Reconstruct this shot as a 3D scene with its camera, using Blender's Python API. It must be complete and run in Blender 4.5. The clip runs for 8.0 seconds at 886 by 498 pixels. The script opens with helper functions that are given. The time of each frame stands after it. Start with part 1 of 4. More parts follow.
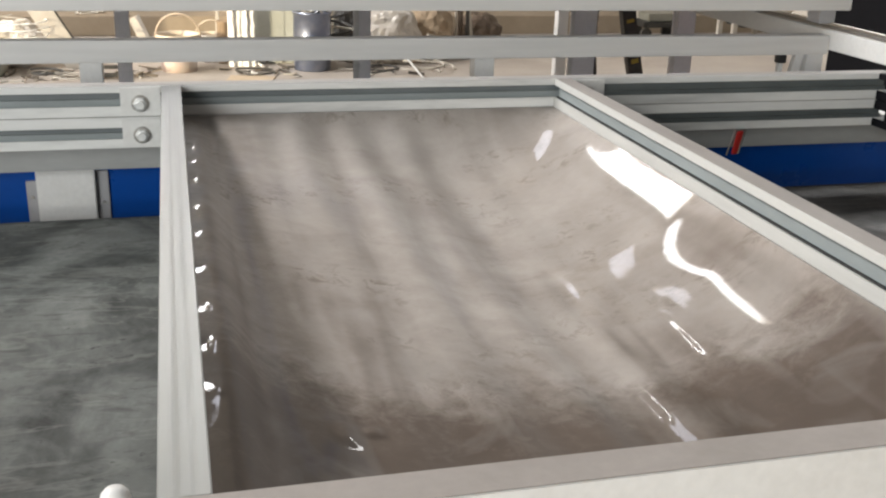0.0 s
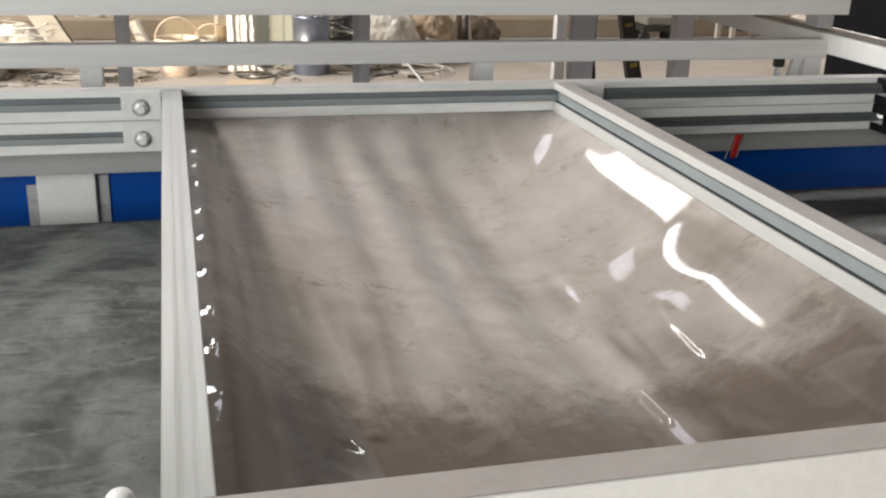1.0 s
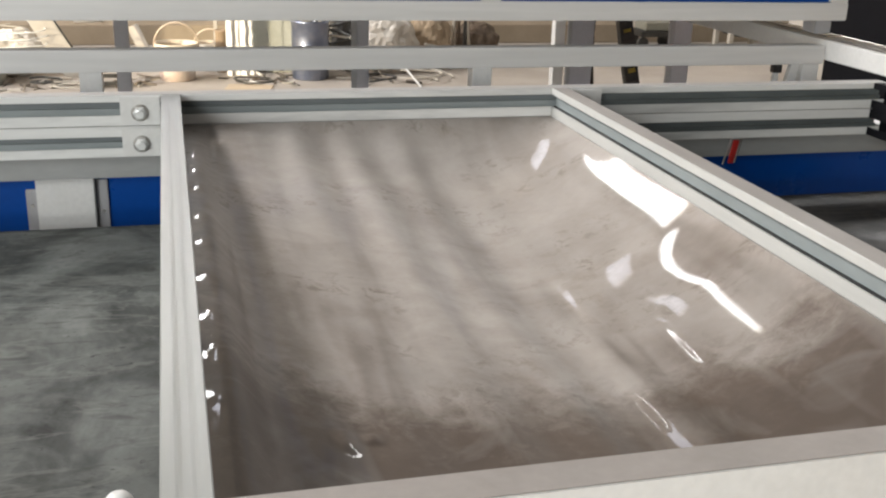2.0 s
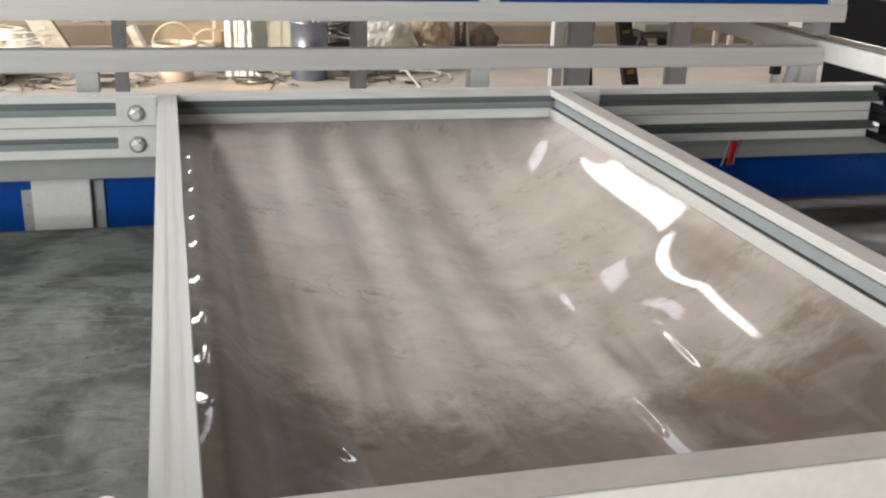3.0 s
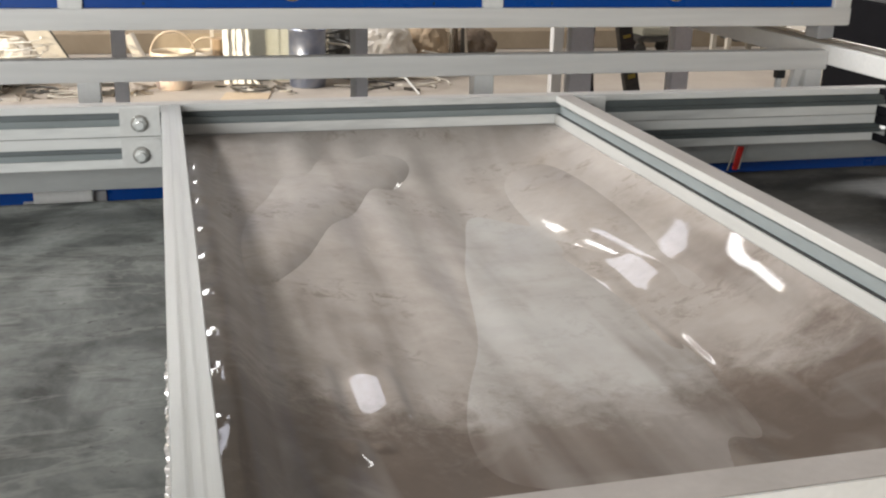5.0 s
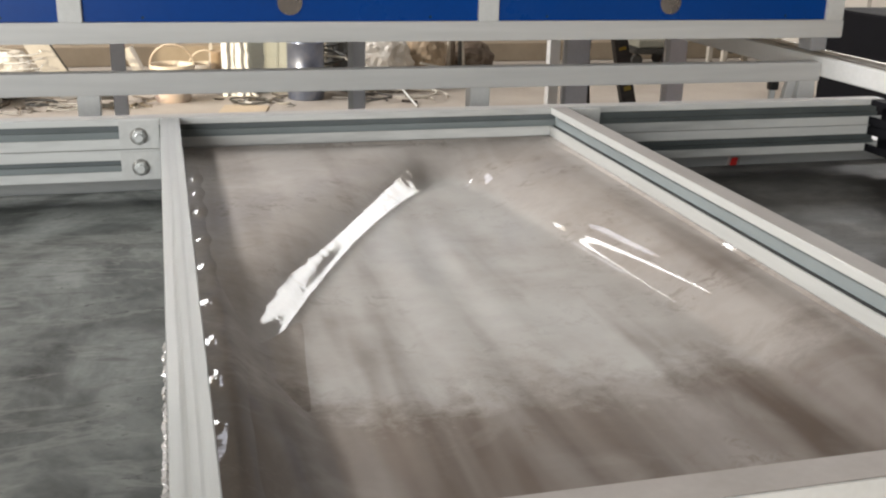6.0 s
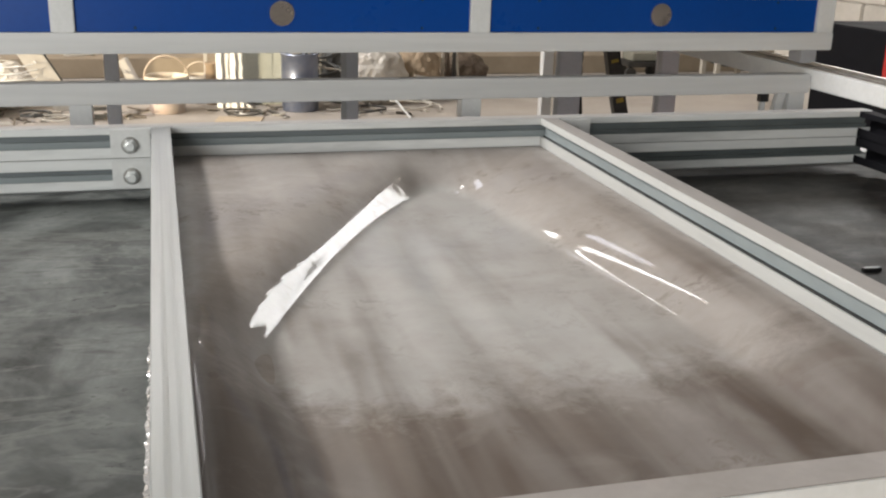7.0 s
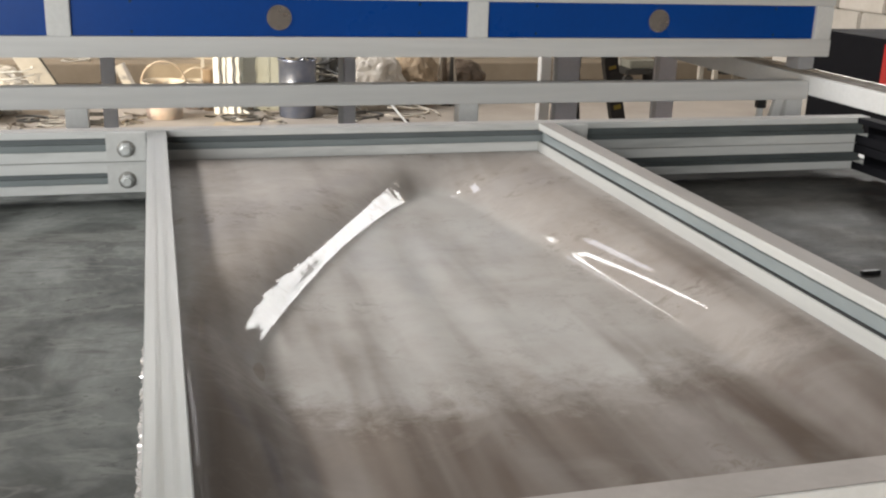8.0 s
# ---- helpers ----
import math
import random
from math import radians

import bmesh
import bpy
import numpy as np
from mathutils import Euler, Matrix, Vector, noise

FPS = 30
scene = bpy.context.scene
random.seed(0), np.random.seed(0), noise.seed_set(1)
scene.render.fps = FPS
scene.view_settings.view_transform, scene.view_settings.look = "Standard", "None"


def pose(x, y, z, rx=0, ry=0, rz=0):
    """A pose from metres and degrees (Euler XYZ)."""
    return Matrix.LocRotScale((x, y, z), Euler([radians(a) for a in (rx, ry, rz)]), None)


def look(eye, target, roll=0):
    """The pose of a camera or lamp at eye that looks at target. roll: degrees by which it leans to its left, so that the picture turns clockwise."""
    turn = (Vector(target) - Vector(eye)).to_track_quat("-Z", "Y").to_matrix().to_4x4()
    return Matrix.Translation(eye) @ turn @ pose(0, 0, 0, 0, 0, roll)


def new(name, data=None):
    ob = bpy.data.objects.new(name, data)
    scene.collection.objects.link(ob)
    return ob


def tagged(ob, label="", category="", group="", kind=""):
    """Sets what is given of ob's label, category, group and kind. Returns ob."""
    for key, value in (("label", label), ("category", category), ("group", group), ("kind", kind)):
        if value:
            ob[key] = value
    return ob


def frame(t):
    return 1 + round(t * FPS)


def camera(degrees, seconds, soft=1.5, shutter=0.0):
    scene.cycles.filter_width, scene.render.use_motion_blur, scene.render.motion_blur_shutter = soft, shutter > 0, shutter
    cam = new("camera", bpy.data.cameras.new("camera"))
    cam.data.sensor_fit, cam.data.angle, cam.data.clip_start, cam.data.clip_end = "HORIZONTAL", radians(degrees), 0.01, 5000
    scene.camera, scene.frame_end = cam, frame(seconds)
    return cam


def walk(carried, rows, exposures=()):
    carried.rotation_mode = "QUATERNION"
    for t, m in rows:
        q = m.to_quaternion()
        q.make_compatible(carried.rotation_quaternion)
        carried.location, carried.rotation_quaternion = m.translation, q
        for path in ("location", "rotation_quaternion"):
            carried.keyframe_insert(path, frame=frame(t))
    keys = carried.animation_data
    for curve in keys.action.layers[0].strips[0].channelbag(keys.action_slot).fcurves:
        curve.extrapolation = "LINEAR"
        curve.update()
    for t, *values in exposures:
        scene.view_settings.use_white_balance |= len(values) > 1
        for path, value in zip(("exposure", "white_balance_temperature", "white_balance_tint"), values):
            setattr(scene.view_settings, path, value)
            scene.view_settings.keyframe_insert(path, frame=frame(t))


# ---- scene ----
cam = camera(46.5, 8.0, soft=2.2)
PATH = [
    (0, (-0.014, -1.039, 1.57), (0.469, 0.778, 0.89), 1.85),
    (0.5, (-0.013, -1.043, 1.574), (0.469, 0.774, 0.893), 1.85),
    (1, (-0.02, -1.046, 1.574), (0.466, 0.773, 0.9), 1.85),
    (1.5, (-0.022, -1.058, 1.577), (0.466, 0.764, 0.911), 1.85),
    (3, (-0.009, -1.043, 1.576), (0.481, 0.779, 0.912), 2.05),
    (3.5, (-0.003, -1.04, 1.572), (0.484, 0.784, 0.911), 1.95),
    (4, (-0.017, -1.023, 1.569), (0.465, 0.803, 0.911), 1.75),
    (4.5, (-0.036, -0.997, 1.571), (0.457, 0.826, 0.913), 1.65),
    (6, (-0.037, -1.038, 1.584), (0.464, 0.792, 0.951), 1.45),
    (6.5, (-0.03, -1.048, 1.584), (0.476, 0.785, 0.964), 1.45),
    (7, (-0.021, -1.057, 1.577), (0.489, 0.779, 0.968), 1.65),
    (7.5, (-0.018, -1.057, 1.563), (0.493, 0.783, 0.969), 1.65),
    (8, (-0.017, -1.046, 1.563), (0.499, 0.792, 0.969), 1.85),
]
walk(cam, [(t, look(eye, target, roll)) for t, eye, target, roll in PATH], [(0, 0.0), (4.7, 0.0), (6.0, -0.1), (8.0, -0.17)])

# ---- light ----
world = bpy.data.worlds.new("world")
scene.world = world
world.use_nodes = True
wn = world.node_tree
sky = wn.nodes.new("ShaderNodeTexSky")
sky.sky_type, sky.sun_disc = "NISHITA", False
sky.sun_elevation, sky.sun_rotation = radians(8), radians(-130)
wn.nodes["Background"].inputs["Strength"].default_value = 0.12
wn.links.new(sky.outputs[0], wn.nodes["Background"].inputs["Color"])

SUN_FROM = Vector((-0.75, -0.62, 0.137))
sun = new("sun", bpy.data.lights.new("sun", "SUN"))
sun.data.energy, sun.data.angle, sun.data.color = 5.0, radians(0.5), (1.0, 0.86, 0.62)
sun.matrix_world = look(SUN_FROM, (0, 0, 0))


def window_lamp(name, eye, target, width, height, power, color=(1, 1, 1)):
    """Daylight entering through a window's opening."""
    lamp = new(name, bpy.data.lights.new(name, "AREA"))
    lamp.data.shape, lamp.data.size, lamp.data.size_y = "RECTANGLE", width, height
    lamp.data.energy, lamp.data.color = power, color
    lamp.matrix_world = look(eye, target)
    return lamp


# the hall: x from -7 to 11, y from -7 to 10, 9 m high; openings assumed, out of view: a long clerestory and a low
# window west, a gate south, roof sheets, panes high in the north wall
X0, X1, Y0, Y1, TOP = -7.0, 11.0, -7.0, 10.0, 9.0
STRIP = (2.0, 9.8, 7.2, 8.6)
# translucent roof sheets, added for some light from above: x from, to, y from, to
ROOF_OPENING = (0.4, 1.6, -1.0, 8.0)
window_lamp("roof_fill", (1.0, 3.5, TOP + 0.05), (1.0, 3.5, 0), 1.2, 9.0, 20, (0.98, 0.99, 1.0))
# panes high in the north wall, placed for the film's highlights: x from, to, z from, to, brightness, tint
PANES = ((-0.28, 0.2, 4.9, 6.15, 60, (1, 1, 1)), (-0.1, 0.12, 6.45, 8.2, 60, (1, 1, 1)), (0.75, 1.2, 6.2, 7.2, 18, (0.9, 0.9, 1.0)), (7.2, 9.8, 4.5, 6.3, 32, (1.0, 0.98, 0.96)))
window_lamp("strip_light", (X0 - 0.1, (STRIP[0] + STRIP[1]) / 2, 7.9), (0, (STRIP[0] + STRIP[1]) / 2, 0.9), STRIP[1] - STRIP[0], 1.4, 2050, (1.0, 0.985, 0.975))
for x0, x1, z0, z1, bright, tint in PANES:
    window_lamp("pane_light", ((x0 + x1) / 2, Y1 + 0.1, (z0 + z1) / 2), ((x0 + x1) / 2, 0, (z0 + z1) / 2), x1 - x0, z1 - z0, math.pi * bright * (x1 - x0) * (z1 - z0), tint)
# added fill on the front faces, through a gate assumed out of view
window_lamp("front_fill", (-4.9, Y0 - 0.1, 2.5), (-4.9, 0, 2.5), 4.0, 4.6, 1040, (0.97, 1.0, 1.0))

# ---- materials ----


def nodes(name):
    m = bpy.data.materials.new(name)
    m.use_nodes = True
    t = m.node_tree
    return m, t, t.nodes["Principled BSDF"]


def link(t, a, b):
    t.links.new(a, b)


def noise_tex(t, coord, scale, detail=4.0, rough=0.55, stretch=(1, 1, 1), distortion=0.0):
    mp = t.nodes.new("ShaderNodeMapping")
    mp.inputs["Scale"].default_value = stretch
    link(t, coord, mp.inputs["Vector"])
    n = t.nodes.new("ShaderNodeTexNoise")
    n.inputs["Scale"].default_value, n.inputs["Detail"].default_value = scale, detail
    n.inputs["Roughness"].default_value, n.inputs["Distortion"].default_value = rough, distortion
    link(t, mp.outputs[0], n.inputs["Vector"])
    return n.outputs["Fac"]


def ramp(t, fac, stops):
    r = t.nodes.new("ShaderNodeValToRGB")
    e = r.color_ramp.elements
    e[0].position, e[0].color = stops[0][0], (*stops[0][1], 1)
    e[1].position, e[1].color = stops[-1][0], (*stops[-1][1], 1)
    for p, c in stops[1:-1]:
        e.new(p).color = (*c, 1)
    link(t, fac, r.inputs["Fac"])
    return r.outputs["Color"]


def mix(t, fac, a, b, blend="MIX"):
    m = t.nodes.new("ShaderNodeMix")
    m.data_type, m.blend_type = "RGBA", blend
    for sock, v in ((m.inputs["Factor"], fac), (m.inputs[6], a), (m.inputs[7], b)):
        if isinstance(v, (int, float)):
            sock.default_value = v
        elif isinstance(v, tuple):
            sock.default_value = (*v, 1)
        else:
            link(t, v, sock)
    return m.outputs[2]


def grey(v):
    return (v, v, v)


def surface(name, base, dirt, rough=0.5, metal=0.0, grain=40.0, blotch=3.0, amount=0.6, bump=0.1, stretch=(1, 1, 1), coat=0.0, vary=0.0):
    """A worn surface: a base colour, blotches of dirt at a large scale, grain and fine relief at a small one."""
    m, t, p = nodes(name)
    co = t.nodes.new("ShaderNodeTexCoord").outputs["Object"]
    big = noise_tex(t, co, blotch, 5, 0.6, stretch)
    small = noise_tex(t, co, grain, 3, 0.6, stretch)
    fac = ramp(t, big, [(0.42, grey(0)), (0.78, grey(amount))])
    col = mix(t, fac, base, dirt)
    col = mix(t, 0.35, col, ramp(t, small, [(0.25, grey(0.72)), (0.75, grey(1.0))]), "MULTIPLY")
    if vary:
        info = t.nodes.new("ShaderNodeObjectInfo")
        col = mix(t, 1.0, col, ramp(t, info.outputs["Random"], [(0, grey(1 - vary)), (1, grey(1.0))]), "MULTIPLY")
    link(t, col, p.inputs["Base Color"])
    link(t, ramp(t, big, [(0.3, grey(rough * 0.85)), (0.8, grey(min(1, rough * 1.25)))]), p.inputs["Roughness"])
    p.inputs["Metallic"].default_value = metal
    p.inputs["Coat Weight"].default_value = coat
    if bump:
        b = t.nodes.new("ShaderNodeBump")
        b.inputs["Strength"].default_value, b.inputs["Distance"].default_value = bump, 0.004
        link(t, small, b.inputs["Height"])
        link(t, b.outputs[0], p.inputs["Normal"])
    return m


WHITE = surface("white_paint", (0.66, 0.655, 0.64), (0.54, 0.53, 0.51), 0.42, 0, 60, 4, 0.5, 0.06)
WHITE_X = surface("white_paint_streaked", (0.61, 0.6, 0.585), (0.44, 0.44, 0.43), 0.4, 0, 30, 6, 0.6, 0.08, (0.08, 1.5, 1.5))
WHITE_F = surface("white_paint_grimy", (0.7, 0.7, 0.685), (0.25, 0.255, 0.25), 0.45, 0, 30, 4, 0.75, 0.08, (0.35, 1.5, 2.5))
WHITE_R = surface("white_paint_dusty", (0.54, 0.54, 0.52), (0.42, 0.41, 0.39), 0.45, 0, 30, 5, 0.6, 0.08, (1.6, 0.15, 1.6))
TOP_PALE = surface("toned_down_top", (0.4, 0.385, 0.37), (0.3, 0.285, 0.27), 0.8, 0, 40, 5, 0.6, 0.12, (0.4, 1.6, 1.6))
DUST = surface("beige_dust", (0.29, 0.268, 0.25), (0.22, 0.2, 0.185), 0.8, 0, 40, 5, 0.6, 0.12, (1.6, 0.4, 1.6))
# white paint darkened to offset the strong light on the west beam
WHITE_TONED = surface("toned_down_white_paint_long", (0.245, 0.25, 0.24), (0.18, 0.185, 0.177), 0.4, 0, 30, 6, 0.6, 0.08, (1.6, 0.06, 1.6))
BEAM_SHADE = surface("shaded_enamel", (0.3, 0.305, 0.3), (0.22, 0.225, 0.22), 0.45, 0, 40, 4, 0.6, 0.05, (0.4, 1, 1.5))
GREY_PAINT = surface("grey_paint", (0.33, 0.33, 0.34), (0.25, 0.24, 0.24), 0.5, 0, 50, 3, 0.5, 0.05)
# colours that carry the shade inside the slots, grimy on the east
SLOT_HALF_SHADE = surface("grey_blue_half_shade", (0.27, 0.3, 0.305), (0.16, 0.18, 0.18), 0.5, 0, 30, 5, 0.7, 0.05, (0.3, 0.3, 1))
SLOT_SHADE = surface("deep_grey_blue_shade", (0.15, 0.17, 0.175), (0.08, 0.09, 0.092), 0.5, 0, 30, 5, 0.7, 0.05, (0.3, 0.3, 1))
SLOT_SHADE_EAST = surface("grimy_slot_shade", (0.13, 0.148, 0.148), (0.04, 0.045, 0.045), 0.5, 0, 30, 3, 0.8, 0.05, (0.5, 1, 2))
TOP_BROWN = surface("grey_brown_strip", (0.31, 0.28, 0.26), (0.24, 0.22, 0.2), 0.7, 0, 50, 5, 0.5, 0.1)
BLUE = surface("blue_paint", (0.0005, 0.052, 0.27), (0.001, 0.04, 0.2), 0.3, 0, 40, 2, 0.4, 0.03)
BLUE.node_tree.nodes["Principled BSDF"].inputs["Specular IOR Level"].default_value = 0.25
BLUE_DARK = surface("dark_blue_screw_paint", (0.004, 0.03, 0.06), (0.01, 0.04, 0.07), 0.4, 0, 40, 8, 0.4, 0.03)
ZINC = surface("zinc_plated_steel", (0.72, 0.73, 0.72), (0.5, 0.5, 0.48), 0.35, 0.45, 80, 20, 0.5, 0.05)
STEEL = surface("bare_steel", (0.42, 0.41, 0.39), (0.25, 0.2, 0.16), 0.35, 0.9, 60, 8, 0.6, 0.05)
BLACK = surface("black_rubber", (0.012, 0.012, 0.013), (0.04, 0.038, 0.035), 0.5, 0, 60, 4, 0.4, 0.08)
RED = surface("red_paint", (0.42, 0.018, 0.015), (0.3, 0.03, 0.02), 0.38, 0, 50, 5, 0.4, 0.04)
MATT = surface("matt_black_paint", (0.006, 0.006, 0.008), (0.014, 0.013, 0.013), 0.75, 0, 60, 4, 0.4, 0.05)
MATT.node_tree.nodes["Principled BSDF"].inputs["Specular IOR Level"].default_value = 0.1
CONCRETE = surface("dusty_concrete", (0.41, 0.36, 0.31), (0.27, 0.23, 0.19), 0.85, 0, 30, 0.9, 0.8, 0.25)
PLASTER = surface("worn_plaster", (0.62, 0.52, 0.4), (0.44, 0.36, 0.27), 0.9, 0, 14, 1.1, 0.7, 0.2)
# plaster of walls out of view, darkened to cut the light they bounce
WALL_DARK = surface("dark_plaster", (0.17, 0.165, 0.155), (0.12, 0.115, 0.11), 0.9, 0, 14, 1.1, 0.6, 0.1)
PLINTH = surface("stained_plaster", (0.36, 0.29, 0.21), (0.24, 0.19, 0.13), 0.9, 0, 14, 1.6, 0.7, 0.2)
CEILING = surface("ceiling_sheet", (0.16, 0.16, 0.155), (0.12, 0.12, 0.115), 0.7, 0, 20, 0.8, 0.5, 0.05)


def bed_material(name, tint):
    m, t, p = nodes(name)
    co = t.nodes.new("ShaderNodeTexCoord").outputs["Object"]
    big = noise_tex(t, co, 2.2, 6, 0.62, (1, 0.8, 1), 0.7)
    mid = noise_tex(t, co, 6.0, 5, 0.65, (0.9, 1.1, 1), 0.9)
    fine = noise_tex(t, co, 45.0, 4, 0.65)
    streak = noise_tex(t, co, 6.0, 4, 0.6, (0.6, 1.8, 1), 1.4)
    col = ramp(t, big, [(0.36, (0.012, 0.014, 0.013)), (0.48, (0.058, 0.064, 0.06)), (0.64, (0.165, 0.175, 0.165))])
    col = mix(t, ramp(t, mid, [(0.46, grey(0)), (0.62, grey(0.6))]), col, (0.13, 0.136, 0.128))
    col = mix(t, ramp(t, mid, [(0.3, grey(0.6)), (0.44, grey(0))]), col, (0.03, 0.032, 0.03))
    col = mix(t, ramp(t, streak, [(0.56, grey(0)), (0.7, grey(0.7))]), col, (0.028, 0.03, 0.026))
    scuff = noise_tex(t, co, 4.0, 4, 0.55, (0.6, 1.7, 1), 1.8)
    col = mix(t, ramp(t, scuff, [(0.54, grey(0)), (0.58, grey(0.35)), (0.63, grey(0))]), col, (0.2, 0.205, 0.19))
    crack = noise_tex(t, co, 34.0, 3, 0.6, (0.8, 1.6, 1), 1.0)
    spots = mix(t, 1.0, ramp(t, crack, [(0.6, grey(0)), (0.68, grey(0.8))]), ramp(t, mid, [(0.5, grey(0)), (0.6, grey(1))]), "MULTIPLY")
    col = mix(t, spots, col, (0.012, 0.012, 0.011))
    col = mix(t, 0.5, col, ramp(t, fine, [(0.3, grey(0.7)), (0.7, grey(1.0))]), "MULTIPLY")
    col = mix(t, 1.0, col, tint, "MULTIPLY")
    link(t, col, p.inputs["Base Color"])
    link(t, ramp(t, mid, [(0.3, grey(0.55)), (0.75, grey(0.8))]), p.inputs["Roughness"])
    p.inputs["Specular IOR Level"].default_value = 0.3
    b = t.nodes.new("ShaderNodeBump")
    b.inputs["Strength"].default_value, b.inputs["Distance"].default_value = 0.2, 0.003
    link(t, fine, b.inputs["Height"])
    link(t, b.outputs[0], p.inputs["Normal"])
    return m


def film_material(name, bed=0.0):
    """Softened brown plastic film: dust and stains, with bands and a pale far end painted for light, under a
    wet-looking gloss. bed: strength of the pale grey tint where it lies on the bed.
    """
    m, t, p = nodes(name)
    co = t.nodes.new("ShaderNodeTexCoord").outputs["Object"]
    big = noise_tex(t, co, 1.5, 5, 0.55, (1, 0.7, 0), 0.4)
    mid = noise_tex(t, co, 4.0, 6, 0.62, (1, 1.1, 0), 0.2)
    patch = noise_tex(t, co, 3.1, 3, 0.5, (0.8, 1.5, 0), 0.2)
    fine = noise_tex(t, co, 26.0, 5, 0.7, (1, 1, 0), 0.6)
    col = ramp(t, big, [(0.32, (0.1, 0.073, 0.057)), (0.52, (0.135, 0.105, 0.085)), (0.7, (0.185, 0.155, 0.133))])
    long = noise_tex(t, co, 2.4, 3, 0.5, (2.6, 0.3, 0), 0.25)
    col = mix(t, ramp(t, mid, [(0.42, grey(0)), (0.75, grey(0.3))]), col, (0.25, 0.22, 0.197))
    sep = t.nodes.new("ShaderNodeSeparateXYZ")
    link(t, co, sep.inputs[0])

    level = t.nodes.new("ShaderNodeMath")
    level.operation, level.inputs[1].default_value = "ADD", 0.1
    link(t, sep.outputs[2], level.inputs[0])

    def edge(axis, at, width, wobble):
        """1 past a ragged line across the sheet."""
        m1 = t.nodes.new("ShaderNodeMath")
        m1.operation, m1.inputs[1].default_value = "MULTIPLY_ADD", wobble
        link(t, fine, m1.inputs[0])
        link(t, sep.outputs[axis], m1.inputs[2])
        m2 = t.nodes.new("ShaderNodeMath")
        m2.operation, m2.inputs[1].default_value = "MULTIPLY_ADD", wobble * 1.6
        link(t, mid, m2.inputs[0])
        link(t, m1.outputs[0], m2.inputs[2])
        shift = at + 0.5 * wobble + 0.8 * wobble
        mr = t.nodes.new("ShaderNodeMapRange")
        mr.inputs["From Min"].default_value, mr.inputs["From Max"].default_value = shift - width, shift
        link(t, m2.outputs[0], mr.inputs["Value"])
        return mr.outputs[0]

    # ragged dust, also paled and thinned to match how light falls
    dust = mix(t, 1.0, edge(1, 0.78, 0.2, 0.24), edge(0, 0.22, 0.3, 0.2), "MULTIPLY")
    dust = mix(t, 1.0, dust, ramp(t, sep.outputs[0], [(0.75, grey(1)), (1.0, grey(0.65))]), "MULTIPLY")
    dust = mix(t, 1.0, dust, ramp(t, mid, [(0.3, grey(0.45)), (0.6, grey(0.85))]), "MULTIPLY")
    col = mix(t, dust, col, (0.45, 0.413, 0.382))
    # near end mixed towards a darker brown
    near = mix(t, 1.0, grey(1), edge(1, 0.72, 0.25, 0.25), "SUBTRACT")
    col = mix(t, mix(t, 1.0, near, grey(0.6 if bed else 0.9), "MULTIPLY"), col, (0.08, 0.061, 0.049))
    # far end paled in colour to stand in for stronger light there
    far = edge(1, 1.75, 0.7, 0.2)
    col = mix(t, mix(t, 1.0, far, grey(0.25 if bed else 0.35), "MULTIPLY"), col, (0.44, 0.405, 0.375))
    # lengthwise streaks: bands of shade and reflection painted into the colour
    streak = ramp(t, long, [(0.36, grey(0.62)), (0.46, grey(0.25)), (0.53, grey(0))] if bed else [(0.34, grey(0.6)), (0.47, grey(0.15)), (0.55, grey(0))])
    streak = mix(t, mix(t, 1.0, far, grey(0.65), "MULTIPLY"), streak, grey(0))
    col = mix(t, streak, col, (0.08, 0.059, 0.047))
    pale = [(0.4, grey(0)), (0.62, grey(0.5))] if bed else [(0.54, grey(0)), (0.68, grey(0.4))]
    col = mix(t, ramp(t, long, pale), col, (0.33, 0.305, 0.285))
    smear = noise_tex(t, co, 4.5, 4, 0.55, (1, 1, 0), 0.6)
    col = mix(t, ramp(t, smear, [(0.5, grey(0)), (0.75, grey(0.35))]), col, (0.13, 0.101, 0.081))
    col = mix(t, ramp(t, smear, [(0.28, grey(0.35)), (0.46, grey(0))]), col, (0.3, 0.278, 0.257))
    spots = mix(t, 1.0, ramp(t, fine, [(0.5, grey(0)), (0.64, grey(0.75))]), ramp(t, patch, [(0.48, grey(0)), (0.66, grey(1))]), "MULTIPLY")
    col = mix(t, spots, col, (0.13, 0.104, 0.085))
    col = mix(t, 0.3, col, ramp(t, fine, [(0.3, grey(0.8)), (0.7, grey(1.0))]), "MULTIPLY")
    # pale grey tint where the sheet lies lowest, broken up by the streaks
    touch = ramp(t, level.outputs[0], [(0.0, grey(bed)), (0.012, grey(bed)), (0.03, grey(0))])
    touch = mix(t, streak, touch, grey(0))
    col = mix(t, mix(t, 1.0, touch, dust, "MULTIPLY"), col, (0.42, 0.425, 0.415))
    link(t, col, p.inputs["Base Color"])
    link(t, ramp(t, mid, [(0.35, grey(0.5)), (0.7, grey(0.6))]), p.inputs["Roughness"])
    p.inputs["IOR"].default_value = 1.33
    p.inputs["Specular IOR Level"].default_value = 0.3
    p.inputs["Coat Roughness"].default_value, p.inputs["Coat IOR"].default_value = 0.03, 1.45
    p.inputs["Coat Weight"].default_value = 0.25
    if bed:
        link(t, ramp(t, sep.outputs[0], [(0.03, grey(0.02)), (0.08, grey(0.25))]), p.inputs["Coat Weight"])
    crinkle = noise_tex(t, co, 45.0, 3, 0.6, (1, 1, 0))
    bump = t.nodes.new("ShaderNodeBump")
    bump.inputs["Strength"].default_value, bump.inputs["Distance"].default_value = 0.035, 0.002
    link(t, crinkle, bump.inputs["Height"])
    link(t, bump.outputs[0], p.inputs["Coat Normal"])
